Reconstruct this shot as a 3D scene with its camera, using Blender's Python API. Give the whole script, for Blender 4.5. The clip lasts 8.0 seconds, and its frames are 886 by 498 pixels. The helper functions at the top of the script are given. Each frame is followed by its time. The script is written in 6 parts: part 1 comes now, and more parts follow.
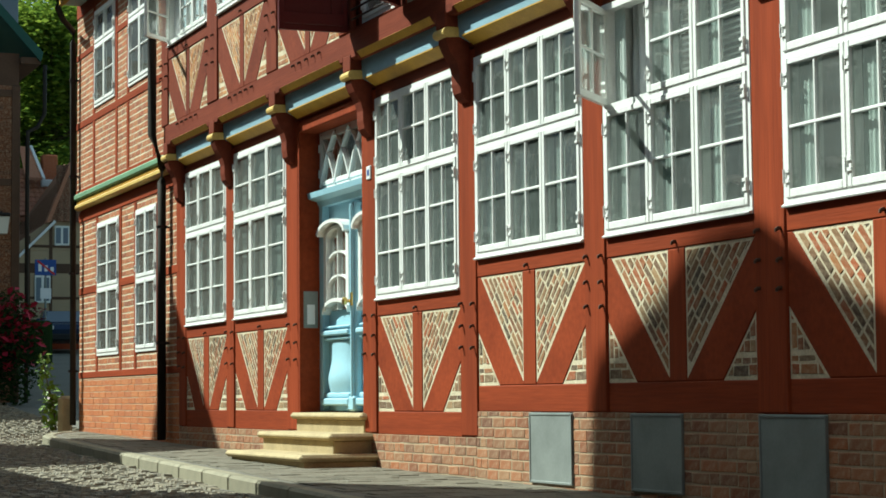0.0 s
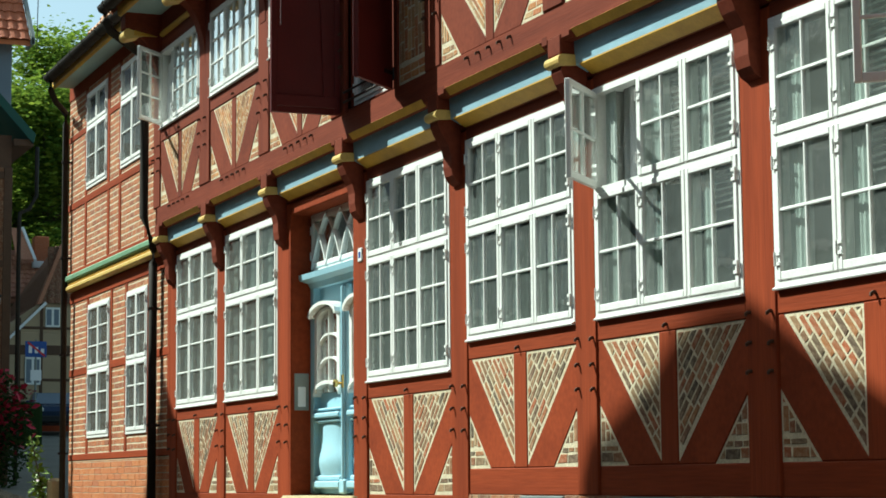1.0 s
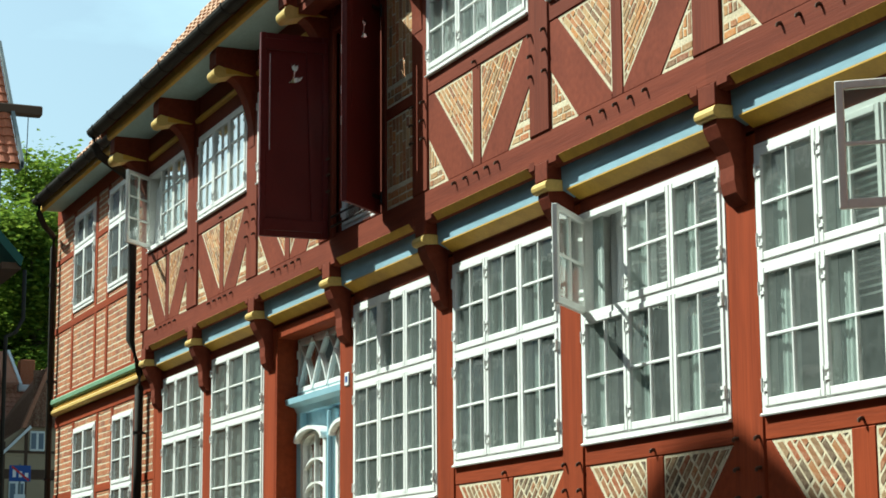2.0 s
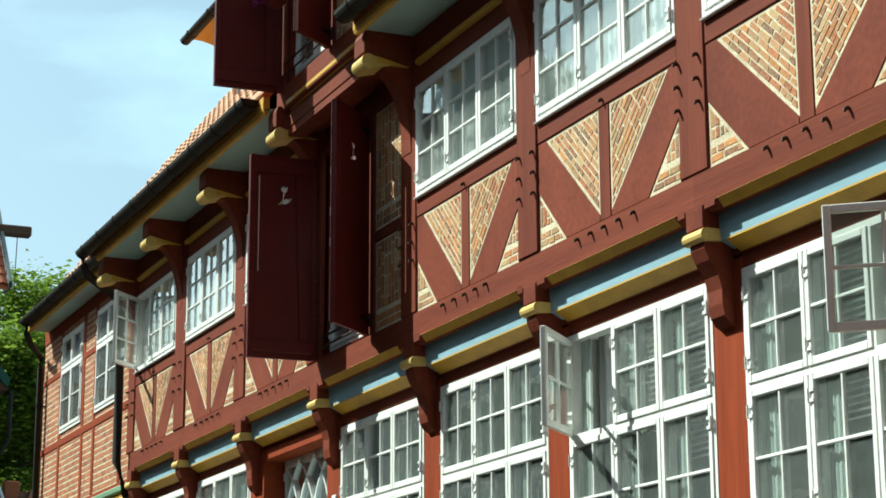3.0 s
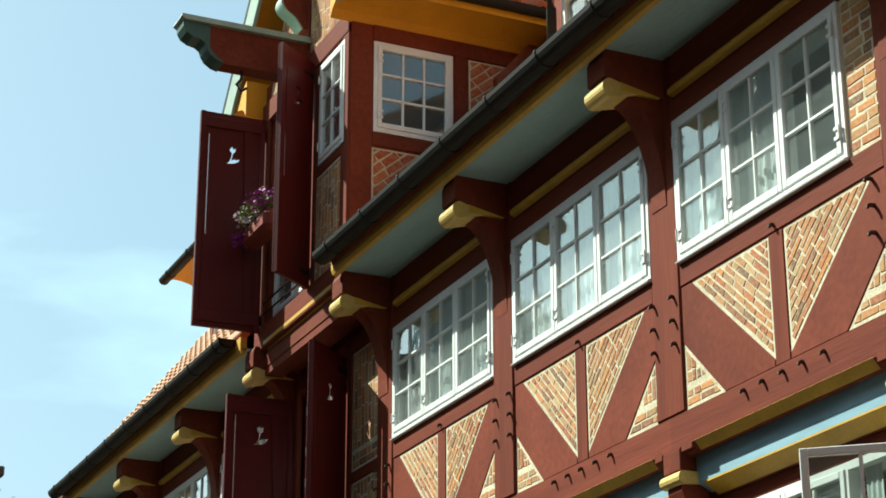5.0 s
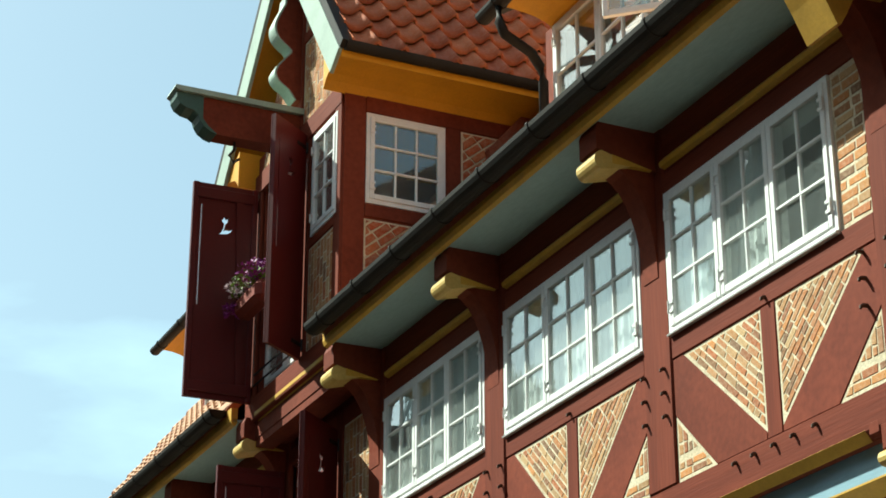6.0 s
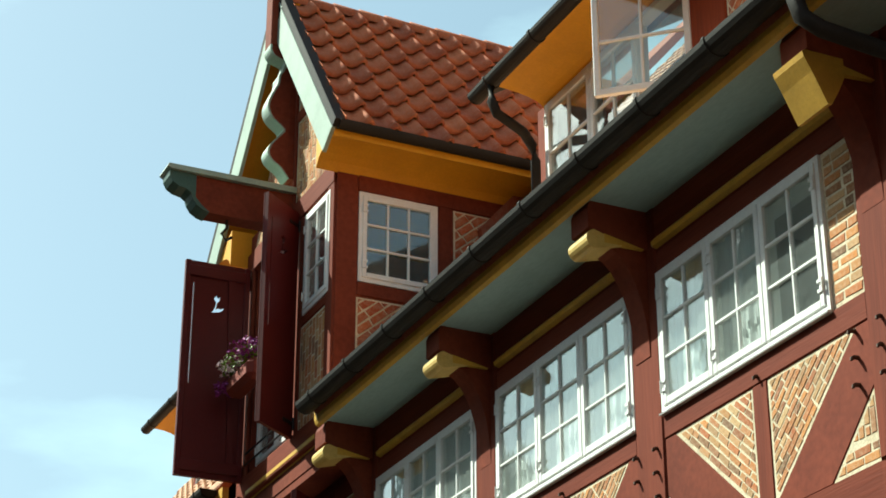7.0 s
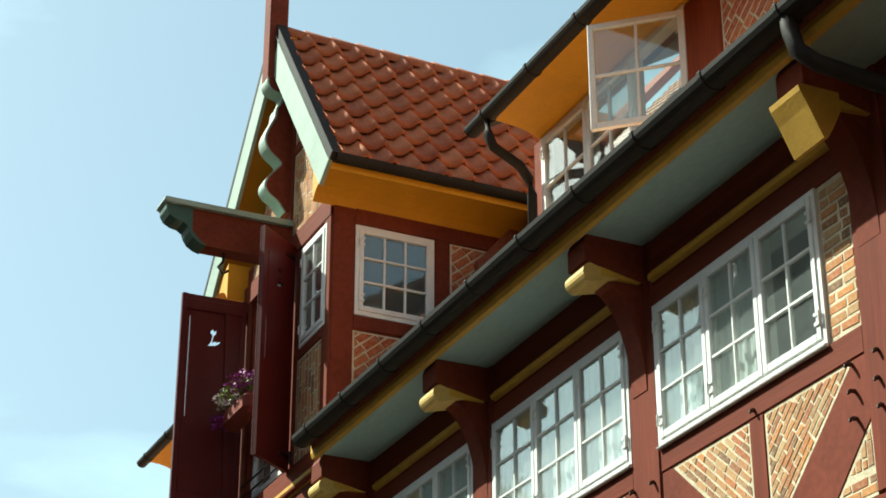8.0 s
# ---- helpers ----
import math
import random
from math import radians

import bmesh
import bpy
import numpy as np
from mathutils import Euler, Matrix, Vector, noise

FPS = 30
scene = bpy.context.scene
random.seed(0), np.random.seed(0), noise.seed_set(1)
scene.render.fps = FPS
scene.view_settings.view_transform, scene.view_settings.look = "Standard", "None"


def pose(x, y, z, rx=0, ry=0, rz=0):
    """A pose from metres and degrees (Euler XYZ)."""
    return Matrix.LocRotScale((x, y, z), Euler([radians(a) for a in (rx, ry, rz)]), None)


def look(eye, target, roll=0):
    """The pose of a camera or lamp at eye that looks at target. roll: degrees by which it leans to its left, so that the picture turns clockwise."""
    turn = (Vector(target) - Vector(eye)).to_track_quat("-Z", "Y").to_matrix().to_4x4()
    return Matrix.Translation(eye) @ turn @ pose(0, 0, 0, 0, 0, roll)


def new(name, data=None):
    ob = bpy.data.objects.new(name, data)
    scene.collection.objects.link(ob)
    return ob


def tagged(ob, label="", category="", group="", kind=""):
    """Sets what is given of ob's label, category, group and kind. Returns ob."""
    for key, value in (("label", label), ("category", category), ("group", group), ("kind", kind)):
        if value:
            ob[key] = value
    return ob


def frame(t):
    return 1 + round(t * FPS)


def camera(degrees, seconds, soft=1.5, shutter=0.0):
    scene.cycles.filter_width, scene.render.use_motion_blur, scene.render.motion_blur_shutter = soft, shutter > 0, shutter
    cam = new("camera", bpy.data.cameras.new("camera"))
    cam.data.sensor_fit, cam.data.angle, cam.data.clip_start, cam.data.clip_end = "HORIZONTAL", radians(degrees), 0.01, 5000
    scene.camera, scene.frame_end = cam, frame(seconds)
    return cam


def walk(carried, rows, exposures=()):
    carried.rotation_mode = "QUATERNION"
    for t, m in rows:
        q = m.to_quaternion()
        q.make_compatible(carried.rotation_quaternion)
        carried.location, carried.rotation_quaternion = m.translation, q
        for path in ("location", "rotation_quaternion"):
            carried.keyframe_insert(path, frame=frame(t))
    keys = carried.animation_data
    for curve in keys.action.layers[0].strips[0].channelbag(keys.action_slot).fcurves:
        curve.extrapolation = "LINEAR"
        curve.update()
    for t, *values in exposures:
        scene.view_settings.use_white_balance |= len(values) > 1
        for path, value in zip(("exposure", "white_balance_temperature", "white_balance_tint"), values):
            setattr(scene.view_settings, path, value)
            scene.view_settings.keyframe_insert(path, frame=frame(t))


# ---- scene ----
cam = camera(25.26, 8.0, soft=1.7)
EYE = (0.0, -7.0, 0.9)
# seconds, turn, tilt and lean in degrees
TURNS = [
    (0.0, 67.337, 4.282, -0.566), (0.5, 67.227, 5.283, -0.530), (1.0, 67.063, 6.662, -0.499), (1.5, 66.842, 8.608, -0.433),
    (1.7, 66.77, 9.29, -0.41), (2.8, 66.37, 13.03, -0.24), (3.0, 66.300, 13.795, -0.221), (3.5, 66.115, 15.488, -0.222),
    (4.0, 65.962, 17.106, -0.163), (4.5, 65.764, 18.954, -0.172), (4.7, 65.69, 19.75, -0.15), (5.8, 65.36, 22.5, -0.01),
    (6.0, 65.327, 22.837, 0.005), (6.5, 65.166, 24.269, 0.032), (7.0, 65.080, 25.117, 0.006), (7.5, 64.981, 25.943, -0.031),
    (8.0, 64.970, 26.082, -0.025),
]
walk(cam, [(t, pose(*EYE, 0, 0, yaw) @ pose(0, 0, 0, 90 + pitch) @ pose(0, 0, 0, 0, 0, lean)) for t, yaw, pitch, lean in TURNS],
     [(0.0, 0.79, 6050, -9), (1.5, 0.84, 6050, -9), (4.5, 0.93, 6100, -9), (8.0, 1.0, 6350, -9)])

# ---- light ----
sun = new("sun", bpy.data.lights.new("sun", "SUN"))
sun.data.energy, sun.data.angle, sun.data.color = 5.0, radians(0.35), (1.0, 0.965, 0.90)
sun.matrix_world = look((-22, -20, 29.8), (0, 0, 0))
world = bpy.data.worlds.new("sky")
scene.world = world
world.use_nodes = True
wn, wl = world.node_tree.nodes, world.node_tree.links
sky = wn.new("ShaderNodeTexSky")
sky.sky_type, sky.sun_disc = "NISHITA", False
sky.sun_elevation, sky.sun_rotation = radians(45), radians(227.7)
sky.air_density, sky.dust_density, sky.ozone_density = 1.0, 3.0, 1.0
cloud = wn.new("ShaderNodeTexNoise")
cloud.inputs["Scale"].default_value, cloud.inputs["Detail"].default_value = 2.2, 7
cmap = wn.new("ShaderNodeMapping")
cmap.inputs["Scale"].default_value = (1.0, 1.0, 3.0)
ctex = wn.new("ShaderNodeTexCoord")
wl.new(ctex.outputs["Generated"], cmap.inputs["Vector"])
wl.new(cmap.outputs["Vector"], cloud.inputs["Vector"])
cramp = wn.new("ShaderNodeMapRange")
cramp.inputs["From Min"].default_value, cramp.inputs["From Max"].default_value = 0.5, 0.72
cramp.inputs["To Min"].default_value, cramp.inputs["To Max"].default_value = 0.2, 1.0
wl.new(cloud.outputs["Fac"], cramp.inputs["Value"])
cmix = wn.new("ShaderNodeMix")
cmix.data_type = "RGBA"
cmix.inputs[7].default_value = (7.0, 9.3, 10.2, 1)
# haze and cloud thin out towards the zenith
sep, thin, veil = wn.new("ShaderNodeSeparateXYZ"), wn.new("ShaderNodeMapRange"), wn.new("ShaderNodeMath")
wl.new(ctex.outputs["Generated"], sep.inputs["Vector"])
thin.inputs["From Min"].default_value, thin.inputs["From Max"].default_value = 0.55, 0.85
thin.inputs["To Min"].default_value, thin.inputs["To Max"].default_value = 1.0, 0.12
wl.new(sep.outputs["Z"], thin.inputs["Value"])
veil.operation = "MULTIPLY"
wl.new(cramp.outputs["Result"], veil.inputs[0])
wl.new(thin.outputs["Result"], veil.inputs[1])
wl.new(veil.outputs["Value"], cmix.inputs[0])
wl.new(sky.outputs["Color"], cmix.inputs[6])
wl.new(cmix.outputs[2], wn["Background"].inputs["Color"])
wn["Background"].inputs["Strength"].default_value = 0.08

# ---- materials ----


def material(name, colour, rough=0.6, metal=0.0, spot=0.0, spot_scale=3.0, second=None, grain=0.12, grain_scale=40.0,
             bump=0.15, vary=0.0, stretch=(1, 1, 1), spec=0.25):
    """Painted or mineral surface: fine grain, larger stains towards a second colour, and a little change from piece to piece."""
    m = bpy.data.materials.new(name)
    m.use_nodes = True
    n, l = m.node_tree.nodes, m.node_tree.links
    p = n["Principled BSDF"]
    p.inputs["Roughness"].default_value, p.inputs["Metallic"].default_value = rough, metal
    p.inputs["Specular IOR Level"].default_value = spec
    tex, mp = n.new("ShaderNodeTexCoord"), n.new("ShaderNodeMapping")
    mp.inputs["Scale"].default_value = stretch
    l.new(tex.outputs["Object"], mp.inputs["Vector"])
    fine, big = n.new("ShaderNodeTexNoise"), n.new("ShaderNodeTexNoise")
    fine.inputs["Scale"].default_value, fine.inputs["Detail"].default_value = grain_scale, 6
    big.inputs["Scale"].default_value, big.inputs["Detail"].default_value = spot_scale, 5
    l.new(mp.outputs["Vector"], fine.inputs["Vector"])
    l.new(mp.outputs["Vector"], big.inputs["Vector"])
    a = n.new("ShaderNodeMix")
    a.data_type = "RGBA"
    c2 = second or tuple(c * 0.55 for c in colour)
    a.inputs[6].default_value, a.inputs[7].default_value = (*colour, 1), (*c2, 1)
    r = n.new("ShaderNodeMapRange")
    r.inputs["From Min"].default_value, r.inputs["From Max"].default_value, r.inputs["To Max"].default_value = 0.42, 0.72, spot
    l.new(big.outputs["Fac"], r.inputs["Value"])
    l.new(r.outputs["Result"], a.inputs[0])
    hsv = n.new("ShaderNodeHueSaturation")
    l.new(a.outputs[2], hsv.inputs["Color"])
    g = n.new("ShaderNodeMapRange")
    g.inputs["From Min"].default_value, g.inputs["From Max"].default_value = 0.25, 0.75
    g.inputs["To Min"].default_value, g.inputs["To Max"].default_value = 1 - grain, 1 + grain
    l.new(fine.outputs["Fac"], g.inputs["Value"])
    if vary:
        info, mul, rr = n.new("ShaderNodeObjectInfo"), n.new("ShaderNodeMath"), n.new("ShaderNodeMapRange")
        mul.operation = "MULTIPLY"
        rr.inputs["To Min"].default_value, rr.inputs["To Max"].default_value = 1 - vary, 1 + vary
        l.new(info.outputs["Random"], rr.inputs["Value"])
        l.new(g.outputs["Result"], mul.inputs[0])
        l.new(rr.outputs["Result"], mul.inputs[1])
        l.new(mul.outputs["Value"], hsv.inputs["Value"])
    else:
        l.new(g.outputs["Result"], hsv.inputs["Value"])
    l.new(hsv.outputs["Color"], p.inputs["Base Color"])
    b = n.new("ShaderNodeBump")
    b.inputs["Strength"].default_value, b.inputs["Distance"].default_value = bump, 0.01
    l.new(fine.outputs["Fac"], b.inputs["Height"])
    l.new(b.outputs["Normal"], p.inputs["Normal"])
    return m


def brick_material(name, stops, rough=0.85, island=False, spot=0.35):
    """Fired bricks whose colour changes from one to the next along the colour stops."""
    m = material(name, (0.4, 0.2, 0.1), rough, spot=spot, spot_scale=25, grain=0.2, grain_scale=120, bump=0.5)
    n, l = m.node_tree.nodes, m.node_tree.links
    src = n.new("ShaderNodeNewGeometry").outputs["Random Per Island"] if island else n.new("ShaderNodeObjectInfo").outputs["Random"]
    ramp = n.new("ShaderNodeValToRGB")
    while len(ramp.color_ramp.elements) < len(stops):
        ramp.color_ramp.elements.new(0.5)
    for i, (e, c) in enumerate(zip(ramp.color_ramp.elements, stops)):
        e.position, e.color = i / (len(stops) - 1), (*c, 1)
    l.new(src, ramp.inputs["Fac"])
    mix = next(x for x in n if x.bl_idname == "ShaderNodeMix")
    l.new(ramp.outputs["Color"], mix.inputs[6])
    mix.inputs[7].default_value = (0.55, 0.42, 0.28, 1)
    return m


def timber_paint(name, colour, worn, stretch, bump):
    return material(name, colour, 0.68, spot=0.7, spot_scale=2.0, second=worn, grain=0.17, grain_scale=20, bump=bump, vary=0.09, spec=0.08, stretch=stretch)


UP_RED, UP_WORN, LOW_RED, LOW_WORN = (0.175, 0.039, 0.020), (0.105, 0.022, 0.012), (0.255, 0.046, 0.015), (0.165, 0.028, 0.010)
RED_UP = timber_paint("brown_red_timber_paint", UP_RED, UP_WORN, (1, 1, 1), 0.10)
RED_UP_POST = timber_paint("brown_red_post_paint", UP_RED, UP_WORN, (3, 1, 0.14), 0.22)
RED_UP_BEAM = timber_paint("brown_red_beam_paint", UP_RED, UP_WORN, (0.14, 1, 3), 0.22)
RED = timber_paint("red_timber_paint", LOW_RED, LOW_WORN, (1, 1, 1), 0.10)
RED_POST = timber_paint("red_post_paint", LOW_RED, LOW_WORN, (3, 1, 0.14), 0.22)
RED_BEAM = timber_paint("red_beam_paint", LOW_RED, LOW_WORN, (0.14, 1, 3), 0.22)
SHUTTER_RED = material("dark_red_gloss_paint", (0.095, 0.009, 0.008), 0.45, spot=0.3, grain=0.08, bump=0.08)
WHITE = material("white_window_paint", (0.77, 0.77, 0.74), 0.45, spot=0.45, spot_scale=9, second=(0.66, 0.66, 0.62), grain=0.05, bump=0.08)
GOLD = material("ochre_paint", (0.57, 0.33, 0.05), 0.5, spot=0.4, spot_scale=5, grain=0.1)
# ochre with sunlight put into its colour for the rolls; also the pale cornice roll
PALE_SUNLIT_GOLD = material("pale_sunlit_ochre_paint", (0.60, 0.42, 0.13), 0.5, spot=0.5, spot_scale=7, second=(0.50, 0.30, 0.06), grain=0.1)
BLUE = material("blue_grey_board_paint", (0.28, 0.43, 0.52), 0.6, spot=0.5, spot_scale=3.5, second=(0.18, 0.29, 0.33), grain=0.12, grain_scale=18, stretch=(0.25, 1, 1))
SOFFIT = material("pale_blue_grey_boards", (0.34, 0.45, 0.44), 0.7, spot=0.4, spot_scale=2, grain=0.08, stretch=(0.3, 1, 1))
DOOR_BLUE = material("light_blue_door_paint", (0.36, 0.58, 0.68), 0.45, spot=0.4, spot_scale=4, second=(0.28, 0.49, 0.60), grain=0.05, bump=0.06)
MORTAR = material("cream_lime_mortar", (0.63, 0.55, 0.39), 0.9, spot=0.7, spot_scale=6, second=(0.44, 0.35, 0.22), grain=0.25, grain_scale=60, bump=0.5)
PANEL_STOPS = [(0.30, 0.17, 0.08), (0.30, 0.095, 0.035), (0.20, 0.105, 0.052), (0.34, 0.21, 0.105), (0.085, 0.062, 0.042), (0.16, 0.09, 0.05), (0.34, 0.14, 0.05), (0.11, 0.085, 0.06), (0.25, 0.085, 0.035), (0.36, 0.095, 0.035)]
# upper-storey infill: lighter and more orange than the lower stops
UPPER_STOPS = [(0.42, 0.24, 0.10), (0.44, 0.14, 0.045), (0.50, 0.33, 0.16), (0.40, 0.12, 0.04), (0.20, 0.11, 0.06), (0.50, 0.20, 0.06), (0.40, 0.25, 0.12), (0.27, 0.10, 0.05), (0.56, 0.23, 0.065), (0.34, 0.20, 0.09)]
UPPER_BRICK = brick_material("orange_tan_panel_brick", UPPER_STOPS)
UPPER_BRICK_I = brick_material("orange_tan_panel_brick_joined", UPPER_STOPS, island=True)
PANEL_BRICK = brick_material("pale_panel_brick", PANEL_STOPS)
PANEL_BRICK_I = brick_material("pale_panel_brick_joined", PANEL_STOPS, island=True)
WALL_STOPS = [(0.37, 0.095, 0.03), (0.41, 0.125, 0.042), (0.28, 0.068, 0.026), (0.39, 0.14, 0.052), (0.33, 0.082, 0.03), (0.22, 0.064, 0.03)]
WALL_BRICK = brick_material("orange_red_wall_brick", WALL_STOPS)
WALL_BRICK_I = brick_material("orange_red_wall_brick_joined", WALL_STOPS, island=True)
BRIGHT_STOPS = [(0.45, 0.10, 0.03), (0.36, 0.08, 0.03), (0.50, 0.15, 0.05), (0.30, 0.07, 0.035)]
BRIGHT_BRICK = brick_material("red_dormer_brick", BRIGHT_STOPS, island=True)
BASE_STOPS = [(0.44, 0.125, 0.03), (0.38, 0.10, 0.026), (0.47, 0.15, 0.04), (0.34, 0.09, 0.03)]
BASE_BRICK_I = brick_material("orange_base_brick_joined", BASE_STOPS, island=True)
PLINTH_STOPS = [(0.32, 0.115, 0.05), (0.35, 0.15, 0.07), (0.23, 0.085, 0.04), (0.33, 0.18, 0.095), (0.16, 0.068, 0.04), (0.36, 0.12, 0.045)]
PLINTH_BRICK = brick_material("weathered_plinth_brick", PLINTH_STOPS)
STONE = material("yellow_sandstone", (0.42, 0.33, 0.185), 0.85, spot=0.5, spot_scale=4, grain=0.12, bump=0.3)
KERB = material("granite_kerb", (0.26, 0.235, 0.165), 0.85, spot=0.4, spot_scale=5, grain=0.2, grain_scale=90, bump=0.4, vary=0.12)
PLINTH_MORTAR = material("brown_plinth_mortar", (0.42, 0.33, 0.22), 0.95, spot=0.5, spot_scale=4, second=(0.22, 0.16, 0.10), grain=0.2, grain_scale=60, bump=0.5)
PAVE = material("grey_paving", (0.145, 0.128, 0.095), 0.85, spot=0.7, spot_scale=2.5, grain=0.22, grain_scale=50, bump=0.4, vary=0.1)
JOINT = material("sandy_street_joints", (0.15, 0.138, 0.112), 0.95, spot=0.5, spot_scale=0.8, grain=0.25)
COBBLE = brick_material("granite_cobbles", [(0.20, 0.18, 0.135), (0.13, 0.12, 0.095), (0.24, 0.215, 0.16), (0.165, 0.155, 0.13)], 0.8, island=True)
ZINC = material("dark_zinc", (0.029, 0.025, 0.021), 0.65, 0.0, spot=0.5, spot_scale=3, grain=0.1, spec=0.12)
GREYMETAL = material("grey_sheet_metal", (0.24, 0.26, 0.245), 0.6, 0.1, spot=0.5, spot_scale=3, grain=0.06)
TILE = brick_material("red_clay_pantile", [(0.40, 0.105, 0.038), (0.46, 0.135, 0.05), (0.33, 0.08, 0.032), (0.43, 0.12, 0.045), (0.27, 0.07, 0.035)], 0.72, spot=0.12)
# weathered tan tiles, their colour lightened further to carry the grazing sun
SUNLIT_WEATHERED_TILE_I = brick_material("sunlit_weathered_pantile_joined", [(0.46, 0.25, 0.15), (0.52, 0.31, 0.19), (0.38, 0.19, 0.11)], 0.8, island=True)
TILE_I = brick_material("red_clay_pantile_joined", [(0.34, 0.12, 0.07), (0.40, 0.16, 0.09), (0.28, 0.10, 0.06)], 0.7, island=True)
ORANGE = material("orange_ochre_soffit_paint", (0.66, 0.31, 0.018), 0.6, spot=0.25, spot_scale=3, grain=0.06)
GREEN = material("pale_green_board_paint", (0.31, 0.39, 0.32), 0.55, spot=0.4, spot_scale=4, grain=0.08)
IRON = material("black_iron", (0.03, 0.022, 0.02), 0.5, 0.5, grain=0.1)
BRASS = material("brass", (0.55, 0.38, 0.12), 0.3, 1.0, grain=0.05)
ROOM = material("room_plaster", (0.42, 0.40, 0.36), 0.9, spot=0.3, grain=0.05)
CURTAIN = material("pale_curtain_cloth", (0.42, 0.47, 0.44), 0.9, spot=0.2, grain=0.06)
BLIND = material("blind_slats", (0.66, 0.68, 0.68), 0.6, grain=0.04)
DARKWOOD = material("dark_wood", (0.09, 0.05, 0.03), 0.7, spot=0.4, grain=0.2)
PLASTER = material("tan_plaster", (0.40, 0.30, 0.19), 0.9, spot=0.4, spot_scale=0.6, grain=0.1)
SLATE = material("grey_cladding", (0.16, 0.19, 0.23), 0.7, spot=0.4, spot_scale=0.7, grain=0.1)
CORNICE_GREEN = material("green_cornice_paint", (0.17, 0.30, 0.18), 0.55, spot=0.4, spot_scale=4, grain=0.08)
NOSE_GREEN = material("dark_green_carving_paint", (0.05, 0.10, 0.08), 0.55, spot=0.4, spot_scale=4, grain=0.1)
GREY_RENDER = material("grey_green_render", (0.14, 0.16, 0.147), 0.9, spot=0.4, spot_scale=0.6, grain=0.1)
DARK_BRICK = brick_material("dark_sooty_brick", [(0.13, 0.05, 0.025), (0.16, 0.065, 0.03), (0.09, 0.04, 0.025)], island=True)
OLD_TILE = brick_material("dark_weathered_tile", [(0.13, 0.055, 0.035), (0.17, 0.07, 0.04), (0.10, 0.045, 0.03)], 0.9, island=True)
DGREEN = material("dark_green_board_paint", (0.02, 0.075, 0.06), 0.6, grain=0.1)
VINE = material("bright_vine_leaves", (0.16, 0.24, 0.02), 0.55, spot=0.6, spot_scale=6, second=(0.06, 0.12, 0.02), grain=0.2)
BARK = material("bark", (0.10, 0.075, 0.05), 0.9, grain=0.3)
ROSE = material("red_rose_petals", (0.30, 0.010, 0.035), 0.6, spot=0.4, spot_scale=8, grain=0.2)
PETAL_P = material("purple_petals", (0.30, 0.03, 0.22), 0.6, spot=0.7, spot_scale=15, second=(0.10, 0.02, 0.16), grain=0.2)
PETAL_W = material("pale_petals", (0.75, 0.62, 0.66), 0.6, grain=0.1)
TERRA = material("terracotta", (0.20, 0.035, 0.02), 0.7, grain=0.1)
CARPAINT = material("dark_blue_car_paint", (0.02, 0.035, 0.07), 0.25, 0.3, grain=0.02, bump=0)
RUBBER = material("rubber", (0.02, 0.02, 0.02), 0.8, grain=0.05)
SIGNBLUE = material("blue_sign", (0.02, 0.07, 0.28), 0.4, grain=0.03, bump=0)
SIGNWHITE = material("white_sign", (0.75, 0.75, 0.75), 0.4, grain=0.03, bump=0)
SIGNRED = material("red_sign_bar", (0.5, 0.02, 0.02), 0.4, grain=0.03, bump=0)
LAMP = material("lamp_glass", (0.5, 0.5, 0.45), 0.2, grain=0.03)


